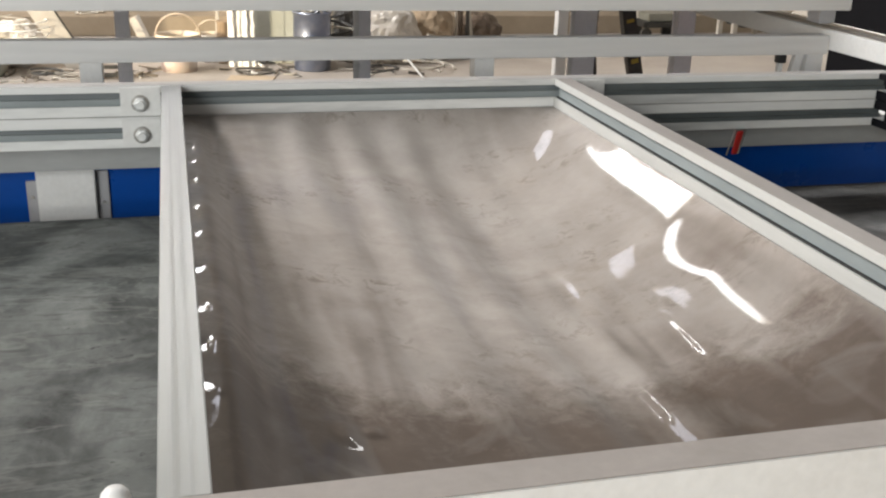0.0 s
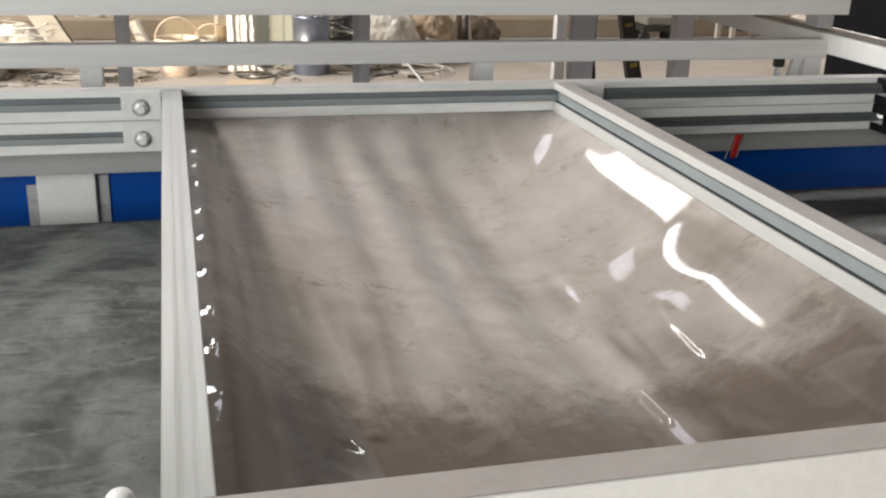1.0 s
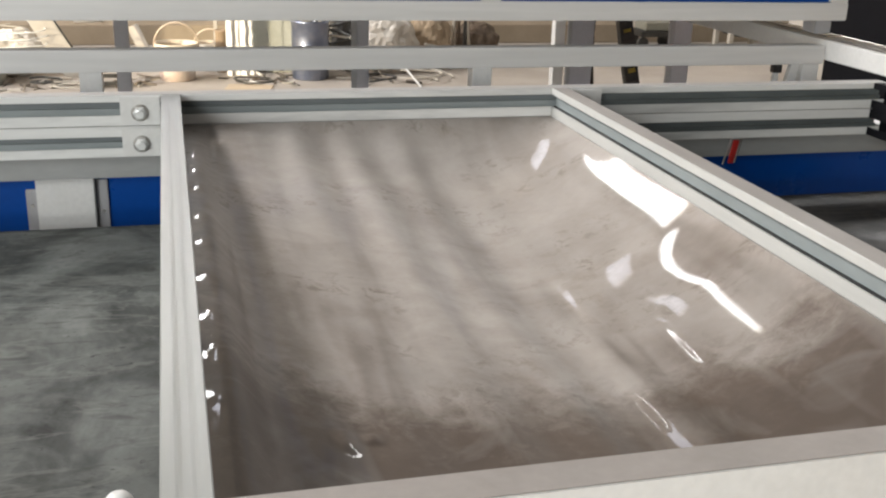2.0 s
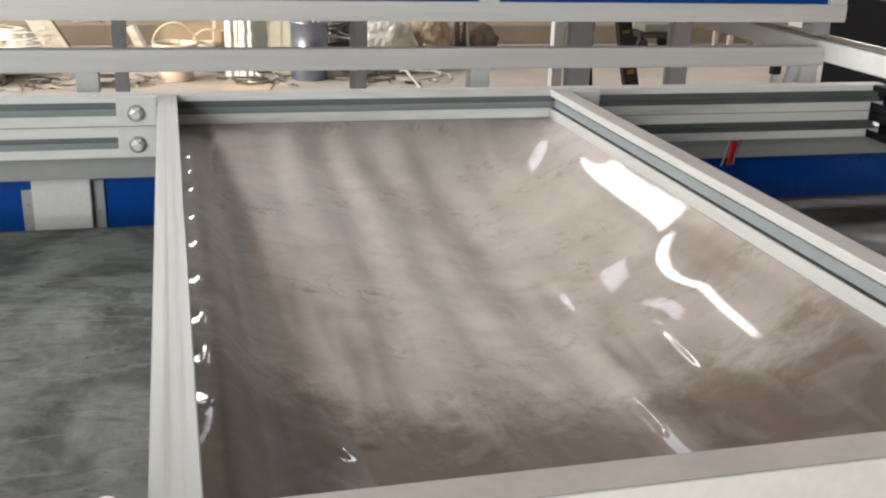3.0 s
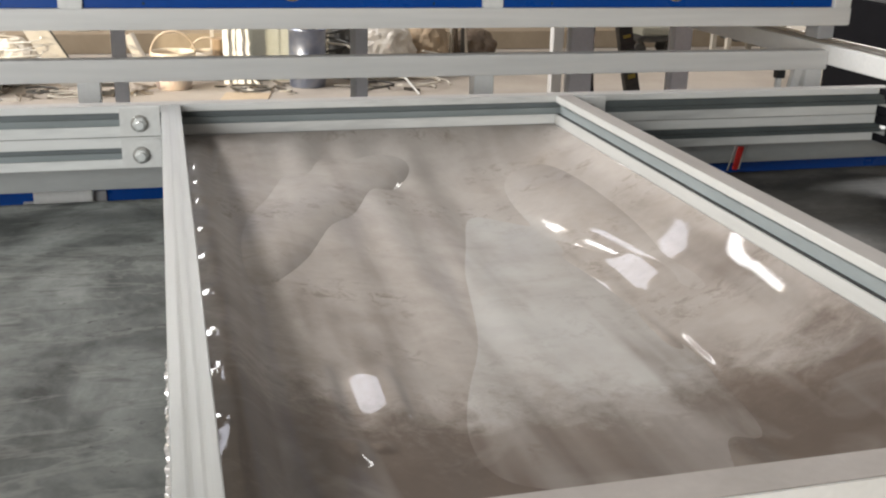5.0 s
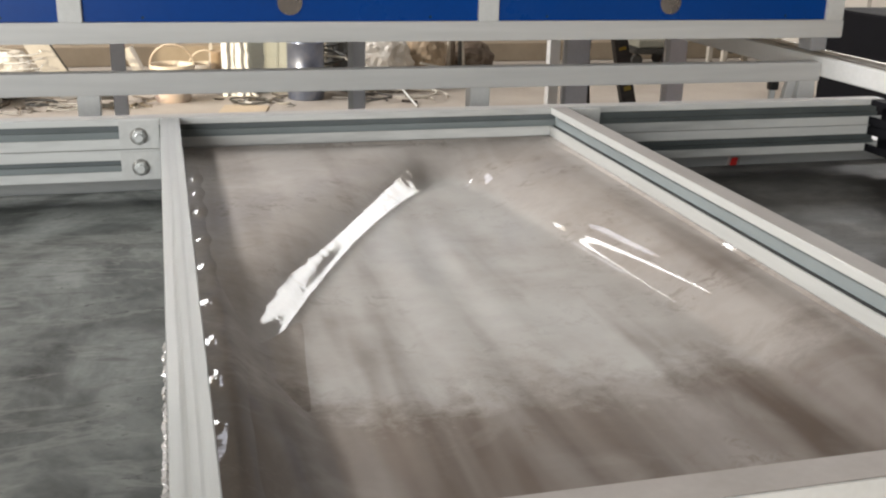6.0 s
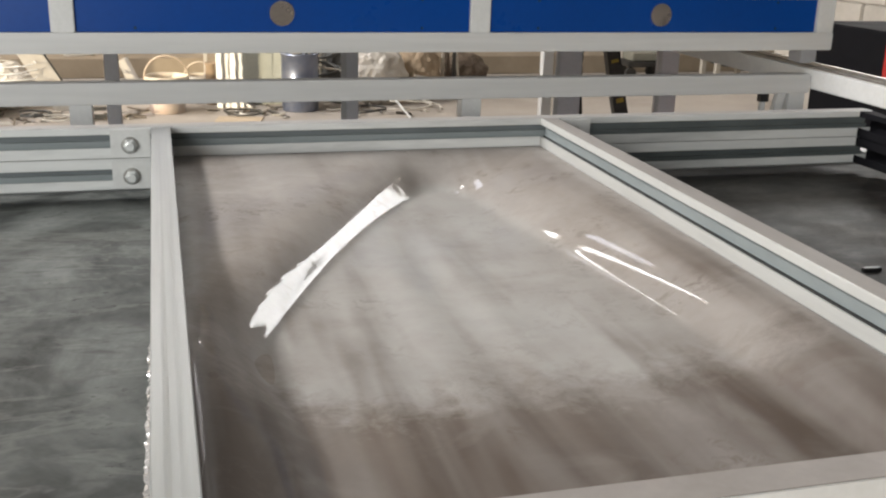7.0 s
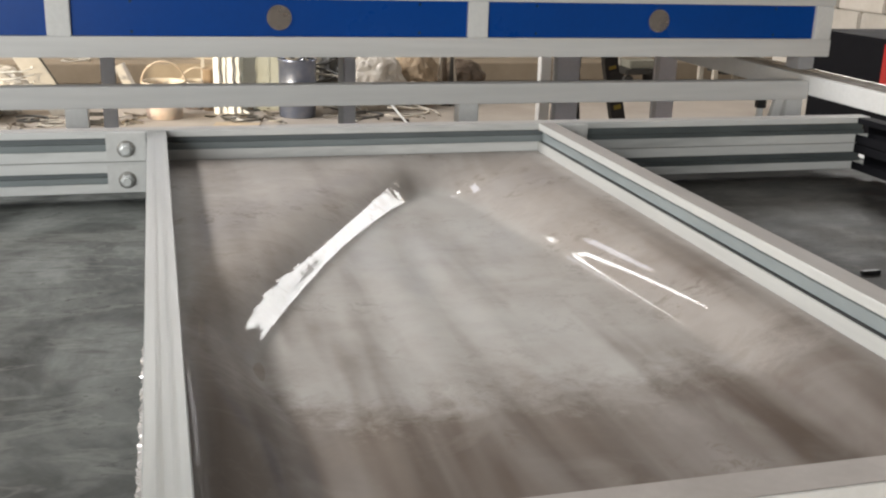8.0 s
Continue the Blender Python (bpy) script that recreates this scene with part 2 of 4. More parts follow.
    link(t, ramp(t, mid, [(0.4, grey(0.02)), (0.65, grey(0.04))]), p.inputs["Coat Roughness"])
    return m


BED = bed_material("dusty_rubber_sheet", (1, 1, 1))
# same rubber tinted darker: the dim east side is put into the colour
BED_DIM = bed_material("dimmed_rubber_sheet", (0.38, 0.34, 0.33))
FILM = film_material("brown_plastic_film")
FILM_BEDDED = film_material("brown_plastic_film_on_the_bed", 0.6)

# ---- building blocks ----


def box(bm, x0, x1, y0, y1, z0, z1, bevel=0.0):
    vs = [bm.verts.new(v) for v in ((x0, y0, z0), (x1, y0, z0), (x1, y1, z0), (x0, y1, z0), (x0, y0, z1), (x1, y0, z1), (x1, y1, z1), (x0, y1, z1))]
    fs = [bm.faces.new([vs[i] for i in q]) for q in ((0, 3, 2, 1), (4, 5, 6, 7), (0, 1, 5, 4), (1, 2, 6, 5), (2, 3, 7, 6), (3, 0, 4, 7))]
    if bevel:
        es = list({e for f in fs for e in f.edges})
        bmesh.ops.bevel(bm, geom=es, offset=bevel, segments=2, affect="EDGES", clamp_overlap=True)
    return bm


def boxes(*rows, bevel=0.0):
    bm = bmesh.new()
    for r in rows:
        box(bm, *r, bevel=bevel)
    return bm


def prism(points, a, b, axis, bevel=0.0):
    """Extrude a flat outline from a to b. axis 'x': the outline lies in y, z; axis 'y': in x, z; axis 'z': in x, y."""
    bm = bmesh.new()

    def at(p, s):
        return {"x": (s, p[0], p[1]), "y": (p[0], s, p[1]), "z": (p[0], p[1], s)}[axis]

    lo = [bm.verts.new(at(p, a)) for p in points]
    hi = [bm.verts.new(at(p, b)) for p in points]
    n = len(points)
    bm.faces.new(lo[::-1])
    bm.faces.new(hi)
    for i in range(n):
        bm.faces.new((lo[i], lo[(i + 1) % n], hi[(i + 1) % n], hi[i]))
    bmesh.ops.recalc_face_normals(bm, faces=bm.faces)
    if bevel:
        bmesh.ops.bevel(bm, geom=list(bm.edges), offset=bevel, segments=2, affect="EDGES", clamp_overlap=True)
    return bm


def lathe(profile, segments=24, axis="z", at=(0, 0, 0)):
    """Turn an outline of (radius, height) about an axis."""
    bm = bmesh.new()
    rings = []
    for r, h in profile:
        ring = []
        for i in range(segments):
            a = 2 * math.pi * i / segments
            u, v = r * math.cos(a), r * math.sin(a)
            p = {"z": (u, v, h), "y": (u, h, v), "x": (h, u, v)}[axis]
            ring.append(bm.verts.new(Vector(p) + Vector(at)))
        rings.append(ring)
    for lo, hi in zip(rings, rings[1:]):
        for i in range(segments):
            j = (i + 1) % segments
            bm.faces.new((lo[i], lo[j], hi[j], hi[i]))
    bm.faces.new(rings[0][::-1])
    bm.faces.new(rings[-1])
    bmesh.ops.recalc_face_normals(bm, faces=bm.faces)
    return bm


def tube(points, radius, sides=8, closed=False):
    """A bent hose, wire or rod along points."""
    bm = bmesh.new()
    pts = [Vector(p) for p in points]
    rings = []
    for i, p in enumerate(pts):
        d = (pts[min(i + 1, len(pts) - 1)] - pts[max(i - 1, 0)]).normalized()
        side = d.cross(Vector((0, 0, 1)))
        side = side.normalized() if side.length > 1e-3 else Vector((1, 0, 0))
        up = side.cross(d)
        rings.append([bm.verts.new(p + radius * (math.cos(a) * side + math.sin(a) * up)) for a in (2 * math.pi * k / sides for k in range(sides))])
    for lo, hi in zip(rings, rings[1:]):
        for i in range(sides):
            j = (i + 1) % sides
            bm.faces.new((lo[i], lo[j], hi[j], hi[i]))
    bm.faces.new(rings[0][::-1])
    bm.faces.new(rings[-1])
    bmesh.ops.recalc_face_normals(bm, faces=bm.faces)
    return bm


def curve_points(points, steps=8):
    """A smooth line through a few points."""
    p = [Vector(q) for q in points]
    p = [2 * p[0] - p[1]] + p + [2 * p[-1] - p[-2]]
    out = []
    for i in range(1, len(p) - 2):
        for k in range(steps):
            s = k / steps
            out.append(0.5 * (2 * p[i] + (p[i + 1] - p[i - 1]) * s + (2 * p[i - 1] - 5 * p[i] + 4 * p[i + 1] - p[i + 2]) * s * s + (3 * p[i] - p[i - 1] - 3 * p[i + 1] + p[i + 2]) * s ** 3))
    return out + [p[-2]]


def smooth(bm):
    for f in bm.faces:
        f.smooth = True
    return bm


def part(name, bm, material, parent=None, label=""):
    me = bpy.data.meshes.new(name)
    bm.to_mesh(me)
    bm.free()
    me.materials.append(material)
    ob = new(name, me)
    if parent:
        ob.parent = parent
    if label:
        ob["label"] = label
    return ob


def thing(name, label, category, at=(0, 0, 0), group="", kind=""):
    ob = new(name)
    ob.location = at
    return tagged(ob, label, category, group, kind)


def whole(name, bm, material, label, category, group="", kind=""):
    return tagged(part(name, bm, material), label, category, group, kind)


# ---- the hall ----
W = 0.25
whole("floor", boxes((X0, X1, Y0, Y1, -0.2, 0)), CONCRETE, "dusty beige concrete floor with stains", "floor", kind="structure")


def wall_with_openings(name, along, fixed, a, b, openings, z0, z1, label, material=None):
    """A wall along x or y, from a to b, with window openings [(a, b, z0, z1)]."""
    bm = bmesh.new()

    def block(s0, s1, h0, h1):
        if s1 - s0 > 1e-4 and h1 - h0 > 1e-4:
            lo, hi = fixed
            if along == "y":
                box(bm, lo, hi, s0, s1, h0, h1)
            else:
                box(bm, s0, s1, lo, hi, h0, h1)

    s = a
    for o0, o1, h0, h1 in openings:
        block(s, o0, z0, z1)
        block(o0, o1, z0, h0)
        block(o0, o1, h1, z1)
        s = o1
    block(s, b, z0, z1)
    return whole(name, bm, material or WALL_DARK, label, "wall", kind="structure")


wall_with_openings("wall_west", "y", (X0 - W, X0), Y0, Y1, [(0.6, 3.9, 1.2, 2.3)], 0, 5.9, "dark plastered hall wall with a low window opening")
wall_with_openings("wall_west_upper", "y", (X0 - W, X0), Y0, Y1, [STRIP], 5.901, TOP, "upper hall wall with a long clerestory")
# dark east wall, out of view, there to hold back bounced light
wall_with_openings("wall_east", "y", (X1, X1 + W), Y0, Y1, [], 0, TOP, "dark hall wall out of view, cutting bounced light", CEILING)
cuts = sorted({0.0, TOP} | {z for p in PANES for z in p[2:4]})
north = bmesh.new()
for z0, z1 in zip(cuts, cuts[1:]):
    s = X0
    for p in sorted(p for p in PANES if p[2] <= z0 and z1 <= p[3]):
        box(north, s, p[0], Y1, Y1 + W, z0, z1)
        s = p[1]
    box(north, s, X1, Y1, Y1 + W, z0, z1)
whole("wall_north", north, PLASTER, "worn beige plastered hall wall with high panes", "wall", kind="structure")
wall_with_openings("wall_south", "x", (Y0 - W, Y0), X0, X1, [(-6.9, -2.9, 0.2, 4.8)], 0, TOP, "dark plastered hall wall with an assumed gate opening")
K = ROOF_OPENING
whole("ceiling", boxes((X0, K[0], Y0, Y1, TOP, TOP + 0.1), (K[1], X1, Y0, Y1, TOP, TOP + 0.1), (K[0], K[1], Y0, K[2], TOP, TOP + 0.1), (K[0], K[1], K[3], Y1, TOP, TOP + 0.1)), CEILING, "grey sheet-metal hall roof", "ceiling", kind="structure")
whole("baseboard", boxes((X0 + 0.02, X1 - 0.02, Y1 - 0.4, Y1 - 0.004, 0, 0.19), bevel=0.01), PLINTH, "darker stained plinth along the wall", "plinth", kind="structure")

# ---- the press: clamping frames ----
FX0, FX1 = -1.78, 2.70
FAR, NEAR = 2.42, 0.0
TUBE, HIGH = 0.062, 0.1
ZU, ZL = 0.80, 0.695


def lipped(depth, height, slot0, slot1, t=0.006):
    """The section of a slotted channel whose open face lies at 0; (depth, height) pairs."""
    return [(0, 0), (depth, 0), (depth, height), (0, height), (0, slot1), (t, slot1), (t, height - t), (depth - t, height - t), (depth - t, t), (t, t), (t, slot0), (0, slot0)]


def clamping_frame(name, z, height, slot0, slot1, label, plates):
    """A rectangular frame of slotted channels with two cross beams between which the film is held."""
    fr = thing(name, label, "clamping frame", (0, 0, z))
    sec = lipped(TUBE, height, slot0, slot1)
    part("far_rail", prism([(FAR + d, h) for d, h in sec], FX0, FX1, "x", 0.0015), WHITE_F, fr)
    part("near_rail", prism([(NEAR - d, h) for d, h in sec], FX0, FX1, "x", 0.0015), WHITE, fr)
    part("side_rail", prism([(FX1 - TUBE + d, h) for d, h in sec], NEAR + 0.001, FAR - 0.001, "y", 0.0015), MATT, fr, "black painted side rail")
    part("side_rail", prism([(FX0 + TUBE - d, h) for d, h in sec], NEAR + 0.001, FAR - 0.001, "y", 0.0015), WHITE_TONED, fr)
    # cross beams, with shallow ridges along the top
    for x, s in ((0.0, -1), (1.3, 1)):
        sec2 = [(d, h) for d, h in sec]
        i = sec2.index((TUBE, height))
        if s < 0:
            sec2[i:i + 2] = [(TUBE, height - 0.002), (TUBE - 0.002, height - 0.0004), (TUBE - 0.018, height - 0.0003), (TUBE - 0.022, height - 0.0007), (TUBE - 0.027, height - 0.0001), (TUBE - 0.038, height), (TUBE - 0.043, height - 0.0004), (TUBE - 0.048, height), (0.002, height), (0, height - 0.0015)]
        part("cross_beam", prism([(x + s * d, h) for d, h in sec2], NEAR + 0.001, FAR - 0.001, "y"), WHITE_TONED if s < 0 else WHITE_R, fr)
    if plates:
        # beige dust, darkened because the beam's top catches too much light
        part("top_strip", boxes((1.304, 1.3 + TUBE - 0.001, NEAR + 0.002, FAR - 0.002, height - 0.001, height + 0.0012), bevel=0.0006), DUST, fr, "beige dust along the top, darkened against the light there")
    # added backs and strips: the slot's shade is put into their colours
    for x0, x1, mat, note in ((FX0 + 0.01, 1.33, SLOT_SHADE, "back of the slot, coloured dark for its shade"), (1.335, FX1 - 0.01, SLOT_SHADE_EAST, "back of the slot, grimy and coloured dark for its shade")):
        part("slot_back", boxes((x0, x1, FAR + 0.03, FAR + 0.036, slot0 - 0.02, slot1 + 0.016)), mat, fr, note)
    part("slot_strip", boxes((FX0 + 0.01, 1.33, FAR + 0.018, FAR + 0.0295, slot0 - 0.02, slot0 + 0.45 * (slot1 - slot0)), bevel=0.001), SLOT_HALF_SHADE, fr, "added strip, paler for the less shaded lower slot")
    part("slot_strip", boxes((1.335, FX1 - 0.01, FAR + 0.018, FAR + 0.0295, slot0 - 0.02, slot0 + 0.3 * (slot1 - slot0)), bevel=0.001), SLOT_SHADE_EAST, fr, "added strip, grimy and dark for the slot's shade")
    part("slot_back", boxes((1.3 + 0.014, 1.3 + 0.03, NEAR + 0.01, FAR - 0.01, slot0 + 0.004, slot1 + 0.015)), SLOT_HALF_SHADE, fr, "back of the slot, grey-blue for its shade")
    # black strip in place of the dark shade low in the slot
    part("slot_bottom_shade", boxes((1.3 + 0.0065, 1.3 + 0.04, NEAR + 0.01, FAR - 0.01, 0.0065, slot0 + 0.003)), BLACK, fr, "black strip for the shade at the slot's bottom")
    if plates:
        # far rail's top toned down in colour against the strong light on it
        part("top_strip", boxes((FX0 + 0.01, FX1 - 0.01, FAR + 0.002, FAR + TUBE - 0.001, height - 0.001, height + 0.0009), bevel=0.0004), TOP_PALE, fr, "pale strip that tones down the light on the top")
        # darker grey-brown strip on the near rail's top
        part("top_strip", boxes((FX0 + 0.01, FX1 - 0.01, NEAR - 0.0605, NEAR - 0.0015, height - 0.001, height + 0.0009), bevel=0.0004), TOP_BROWN, fr, "grey-brown strip along the top")
    for x0, x1 in plates:
        pl = part("end_plate", boxes((x0, x1, FAR - 0.008, FAR - 0.0005, 0.004, height - 0.004), bevel=0.002), WHITE, fr)
        bx, bz = (x0 + x1) / 2 - 0.002, height * 0.44
        part("washer", lathe([(0.028, FAR - 0.0085), (0.028, FAR - 0.0115), (0.026, FAR - 0.0125)], 24, "y", (bx, 0, bz)), STEEL, pl, "grey steel washer")
        nut = lathe([(0.012, FAR - 0.0285), (0.019, FAR - 0.0285), (0.0225, FAR - 0.0265), (0.0225, FAR - 0.0126)], 6, "y", (bx, 0, bz))
        part("nut", nut, ZINC, pl, "zinc-plated hexagon nut")
        end = lathe([(0.004, FAR - 0.046), (0.0125, FAR - 0.046), (0.0145, FAR - 0.0435), (0.0145, FAR - 0.0288)], 20, "y", (bx, 0, bz))
        part("bolt", end, ZINC, pl, "rounded end of the bolt")
    return fr


PLATES = [(-0.193, -0.066), (1.366, 1.49)]
clamping_frame("upper_clamping_frame", ZU, HIGH, 0.034, 0.078, "white painted steel clamping frame of slotted channels", PLATES)
clamping_frame("lower_clamping_frame", ZL, 0.102, 0.03, 0.068, "white painted lower clamping frame under the film", PLATES)

knob = thing("knob", "small white rounded knob on the near rail", "knob", (-0.103, -0.03, 0.9))
part("stem", lathe([(0.008, 0.0026), (0.008, 0.02)], 12), ZINC, knob)
part("cap", smooth(lathe([(0.010, 0.016), (0.015, 0.019), (0.0165, 0.026), (0.015, 0.033), (0.011, 0.038), (0.004, 0.0405)], 20)), WHITE, knob)

# ---- the film ----


def softmin(a, b, k):
    return 0.5 * (a + b - np.sqrt((a - b) ** 2 + k * k))


def ease(a, b, s):
    """0 before a, 1 past b, smooth between."""
    s = np.clip((s - a) / (b - a), 0, 1)
    return s * s * (3 - 2 * s)


def bump(s, at, width):
    return np.exp(-((s - at) / width) ** 2)


def across(x, y):
    """The distance inside a slanting line that runs to the far west corner."""
    return 0.9 * (x - 0.09) - 0.436 * (y - 1.0)


def waves(x, y):
    """Soft lengthwise corrugations, strongest at both ends, gone near the side clamps."""
    calm = ease(0.1, 0.3, x) * (1 - ease(0.8, 1.08, x - 0.12 * abs(y - 1.2)))
    size = 0.0042 + 0.003 * bump(y, FAR, 0.6) + 0.006 * bump(y, 0, 0.8)
    return calm * size * (0.65 + 0.35 * np.sin(7 * x + 1.5 * y + 1)) * np.sin(2 * math.pi * x / 0.175 + 0.5 * np.sin(2.2 * y) + 0.4 * y + 0.7 * np.sin(4.3 * x))


def creases(x, y):
    """Shallow folds and dents, each (x, y, half width, half length, height, slant)."""
    z = 0
    for cx, cy, w, l, h, slant in CREASES:
        z = z + h * np.exp(-((x - cx - slant * (y - cy)) / w) ** 2 - ((y - cy) / l) ** 4)
    return z


CREASES = ((0.9, 1.18, 0.03, 0.17, -0.0066, 0.02), (0.93, 0.88, 0.022, 0.09, -0.005, 0.0), (0.965, 0.8, 0.012, 0.13, -0.003, 0.05), (1.03, 0.82, 0.014, 0.12, -0.0026, 0.03), (0.86, 0.62, 0.013, 0.08, -0.0036, 0.0), (0.24, 0.52, 0.02, 0.04, 0.0095, 0.0), (0.29, 0.545, 0.018, 0.018, 0.0065, 0.0))
PUCKERS = ((2.02, 0.05, 0.008), (1.86, 0.045, 0.007), (1.68, 0.05, 0.007), (1.43, 0.036, 0.005), (1.235, 0.036, 0.0048), (1.01, 0.036, 0.0042), (0.81, 0.04, 0.0042), (0.65, 0.05, 0.0042), (0.46, 0.028, 0.0022))


def hanging_height(x, y):
    """The slack film: a bowl, held leaner towards the far west corner, with folds, and puckers along the west clamp."""
    u, v = x / 1.3, y / FAR
    deep = 0.226 - 0.004 * (1 - ease(0.9, 1.3, y)) - 0.036 * ease(1.35, 2.1, y)
    steep = np.where(u > 0.5, 2.55 - 0.3 * ease(1.0, 1.3, y) + 0.72 * ease(1.3, 2.1, y), 3.0)
    bowl = deep * (1 - abs(2 * u - 1) ** steep) * (1 - abs(2 * v - 1) ** 6) * (1 - np.exp(-(x / 0.082) ** 4))
    lean = softmin(bowl, 0.125 + 0.17 * across(x, y), 0.05 * np.minimum(1, bowl / 0.05))
    d = np.maximum(0, lean + (bowl - lean) * ease(0.55, 0.95, x))
    slack = np.minimum(1, d / 0.025)
    pucker = sum(h * bump(x, 0.032, 0.028) * bump(y, c, r) for c, r, h in PUCKERS)
    return -d + (waves(x, y) + creases(x, y)) * slack + pucker - (0.045 + 0.06 * (1 - ease(0.3, 0.45, y))) * x * (1 - ease(0.06, 0.12, x))


# flattened facets: x, y, height, half width, half length, slope along x, slope along y
FACETS = ((0.305, 0.75, -0.135, 0.06, 0.11, 0.111, 0.039), (1.088, 1.253, -0.115, 0.055, 0.13, 0.48, 0.022), (0.95, 1.33, -0.165, 0.05, 0.15, 0.395, 0.048), (0.968, 0.952, -0.162, 0.045, 0.11, 0.443, -0.013))


def rising_height(x, y):
    """The film as the bed begins to push it up: shallower, with a small flat patch in the middle."""
    up = 0.86 * hanging_height(x, y) + 0.7 * creases(x, y) * ease(0.4, 0.6, x)
    for cx, cy, cz, w, l, a, b in FACETS:
        plane = cz + a * (x - cx) + b * (y - cy)
        up = up + (plane - up) * np.exp(-((x - cx) / w) ** 6 - ((y - cy) / l) ** 6)
    return 0.5 * (up - 0.176 + np.sqrt((up + 0.176) ** 2 + 0.004 ** 2))


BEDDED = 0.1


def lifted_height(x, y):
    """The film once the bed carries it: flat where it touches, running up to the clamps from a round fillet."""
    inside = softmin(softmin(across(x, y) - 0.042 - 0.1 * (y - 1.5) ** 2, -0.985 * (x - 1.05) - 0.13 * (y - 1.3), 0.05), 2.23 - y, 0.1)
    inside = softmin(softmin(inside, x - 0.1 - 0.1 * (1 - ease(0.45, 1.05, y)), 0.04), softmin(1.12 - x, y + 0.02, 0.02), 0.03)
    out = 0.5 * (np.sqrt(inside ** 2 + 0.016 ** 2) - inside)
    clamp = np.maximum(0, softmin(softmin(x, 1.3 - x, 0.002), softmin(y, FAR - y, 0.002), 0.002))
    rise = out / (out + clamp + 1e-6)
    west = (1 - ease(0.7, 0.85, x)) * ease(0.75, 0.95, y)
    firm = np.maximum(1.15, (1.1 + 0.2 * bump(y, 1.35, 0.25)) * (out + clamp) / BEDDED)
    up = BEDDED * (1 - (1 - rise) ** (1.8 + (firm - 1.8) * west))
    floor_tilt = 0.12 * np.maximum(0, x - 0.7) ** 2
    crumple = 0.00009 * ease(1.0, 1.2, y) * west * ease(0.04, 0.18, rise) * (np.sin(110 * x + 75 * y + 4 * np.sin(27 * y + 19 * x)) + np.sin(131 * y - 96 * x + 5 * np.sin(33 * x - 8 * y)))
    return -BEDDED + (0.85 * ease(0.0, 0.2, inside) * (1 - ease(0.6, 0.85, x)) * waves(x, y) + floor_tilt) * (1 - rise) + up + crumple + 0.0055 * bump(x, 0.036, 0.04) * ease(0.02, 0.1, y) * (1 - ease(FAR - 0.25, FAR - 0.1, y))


def sheet(x0, x1, y0, y1, nx, ny, height):
    xs, ys = np.meshgrid(np.linspace(x0, x1, nx), np.linspace(y0, y1, ny))
    verts = np.stack([xs, ys, height(xs, ys)], -1).reshape(-1, 3).tolist()
    faces = [(j * nx + i, j * nx + i + 1, (j + 1) * nx + i + 1, (j + 1) * nx + i) for j in range(ny - 1) for i in range(nx - 1)]
    me = bpy.data.meshes.new("sheet")
    me.from_pydata(verts, [], faces)
    bm = bmesh.new()
    bm.from_mesh(me)
    bpy.data.meshes.remove(me)
    return smooth(bm)


film = thing("plastic_film", "brown glossy plastic film softened and sagging in the clamping frame", "plastic film", (0, 0, ZU - 0.002))
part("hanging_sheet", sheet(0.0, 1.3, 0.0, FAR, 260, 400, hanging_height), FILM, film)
# two added sheets, later shapes of the film, wait hidden below hanging_sheet
rising_sheet = part("rising_sheet", sheet(0.001, 1.299, 0.001, FAR - 0.001, 260, 400, rising_height), FILM, film, "later shape of the film, pushed up in the middle, hidden at first")
lifted_sheet = part("lifted_sheet", sheet(0.002, 1.298, 0.002, FAR - 0.002, 300, 480, lifted_height), FILM_BEDDED, film, "later shape of the film on the bed, hidden below until it rises")


def crinkled_edge():
    """The torn margin of the film that sticks out beside the west cross beam."""
    bm = bmesh.new()
    rows = []
    q = random.Random(11)
    for k in range(101):
        y = 0.06 + k * 0.0075
        out = -0.07 - 0.004 * q.random() - 0.0015 * math.sin(k * 0.7) - 0.004 * math.exp(-((y - 0.3) / 0.2) ** 2)
        z = 0.004 * math.sin(k * 1.9) + 0.004 * (q.random() - 0.5)
        rows.append([bm.verts.new((-0.0625, y, -0.004)), bm.verts.new((0.5 * (out - 0.0625), y + 0.004 * (q.random() - 0.5), z)), bm.verts.new((out, y, -0.4 * z - 0.002))])
    for a, b in zip(rows, rows[1:]):
        for i in (0, 1):
            bm.faces.new((a[i], a[i + 1], b[i + 1], b[i]))
    return bm


EDGE = surface("clear_film_edge", (0.5, 0.48, 0.46), (0.3, 0.28, 0.26), 0.12, 0, 60, 12, 0.6, 0.1, coat=1.0)
part("crinkled_margin", crinkled_edge(), EDGE, lifted_sheet, "crinkled shiny margin of the film")

# ---- the lifting bed ----
bed = thing("lifting_bed", "dark grey lifting bed with a dusty worn rubber sheet", "press bed", (0, 0, 0.408))
part("bed_sheet", boxes((-1.7, 0.649, 0.01, 2.57, -0.012, 0.0), bevel=0.003), BED, bed)
part("bed_sheet", boxes((0.651, 2.95, 0.01, 2.57, -0.012, 0.0), bevel=0.003), BED_DIM, bed, "rubber sheet, coloured darker for the dim east side")
part("bed_plate", boxes((-1.68, 2.93, 0.03, 2.55, -0.06, -0.013), bevel=0.003), GREY_PAINT, bed)


scrap_bit = thing("rubber_offcut", "small black rubber offcut lying on the bed", "offcut", (1.911, 1.315, 0.408))
part("strip", prism([(-0.03, -0.008), (0.005, -0.012), (0.034, -0.004), (0.03, 0.006), (-0.01, 0.011), (-0.032, 0.004)], 0.0005, 0.012, "z", 0.002), BLACK, scrap_bit)

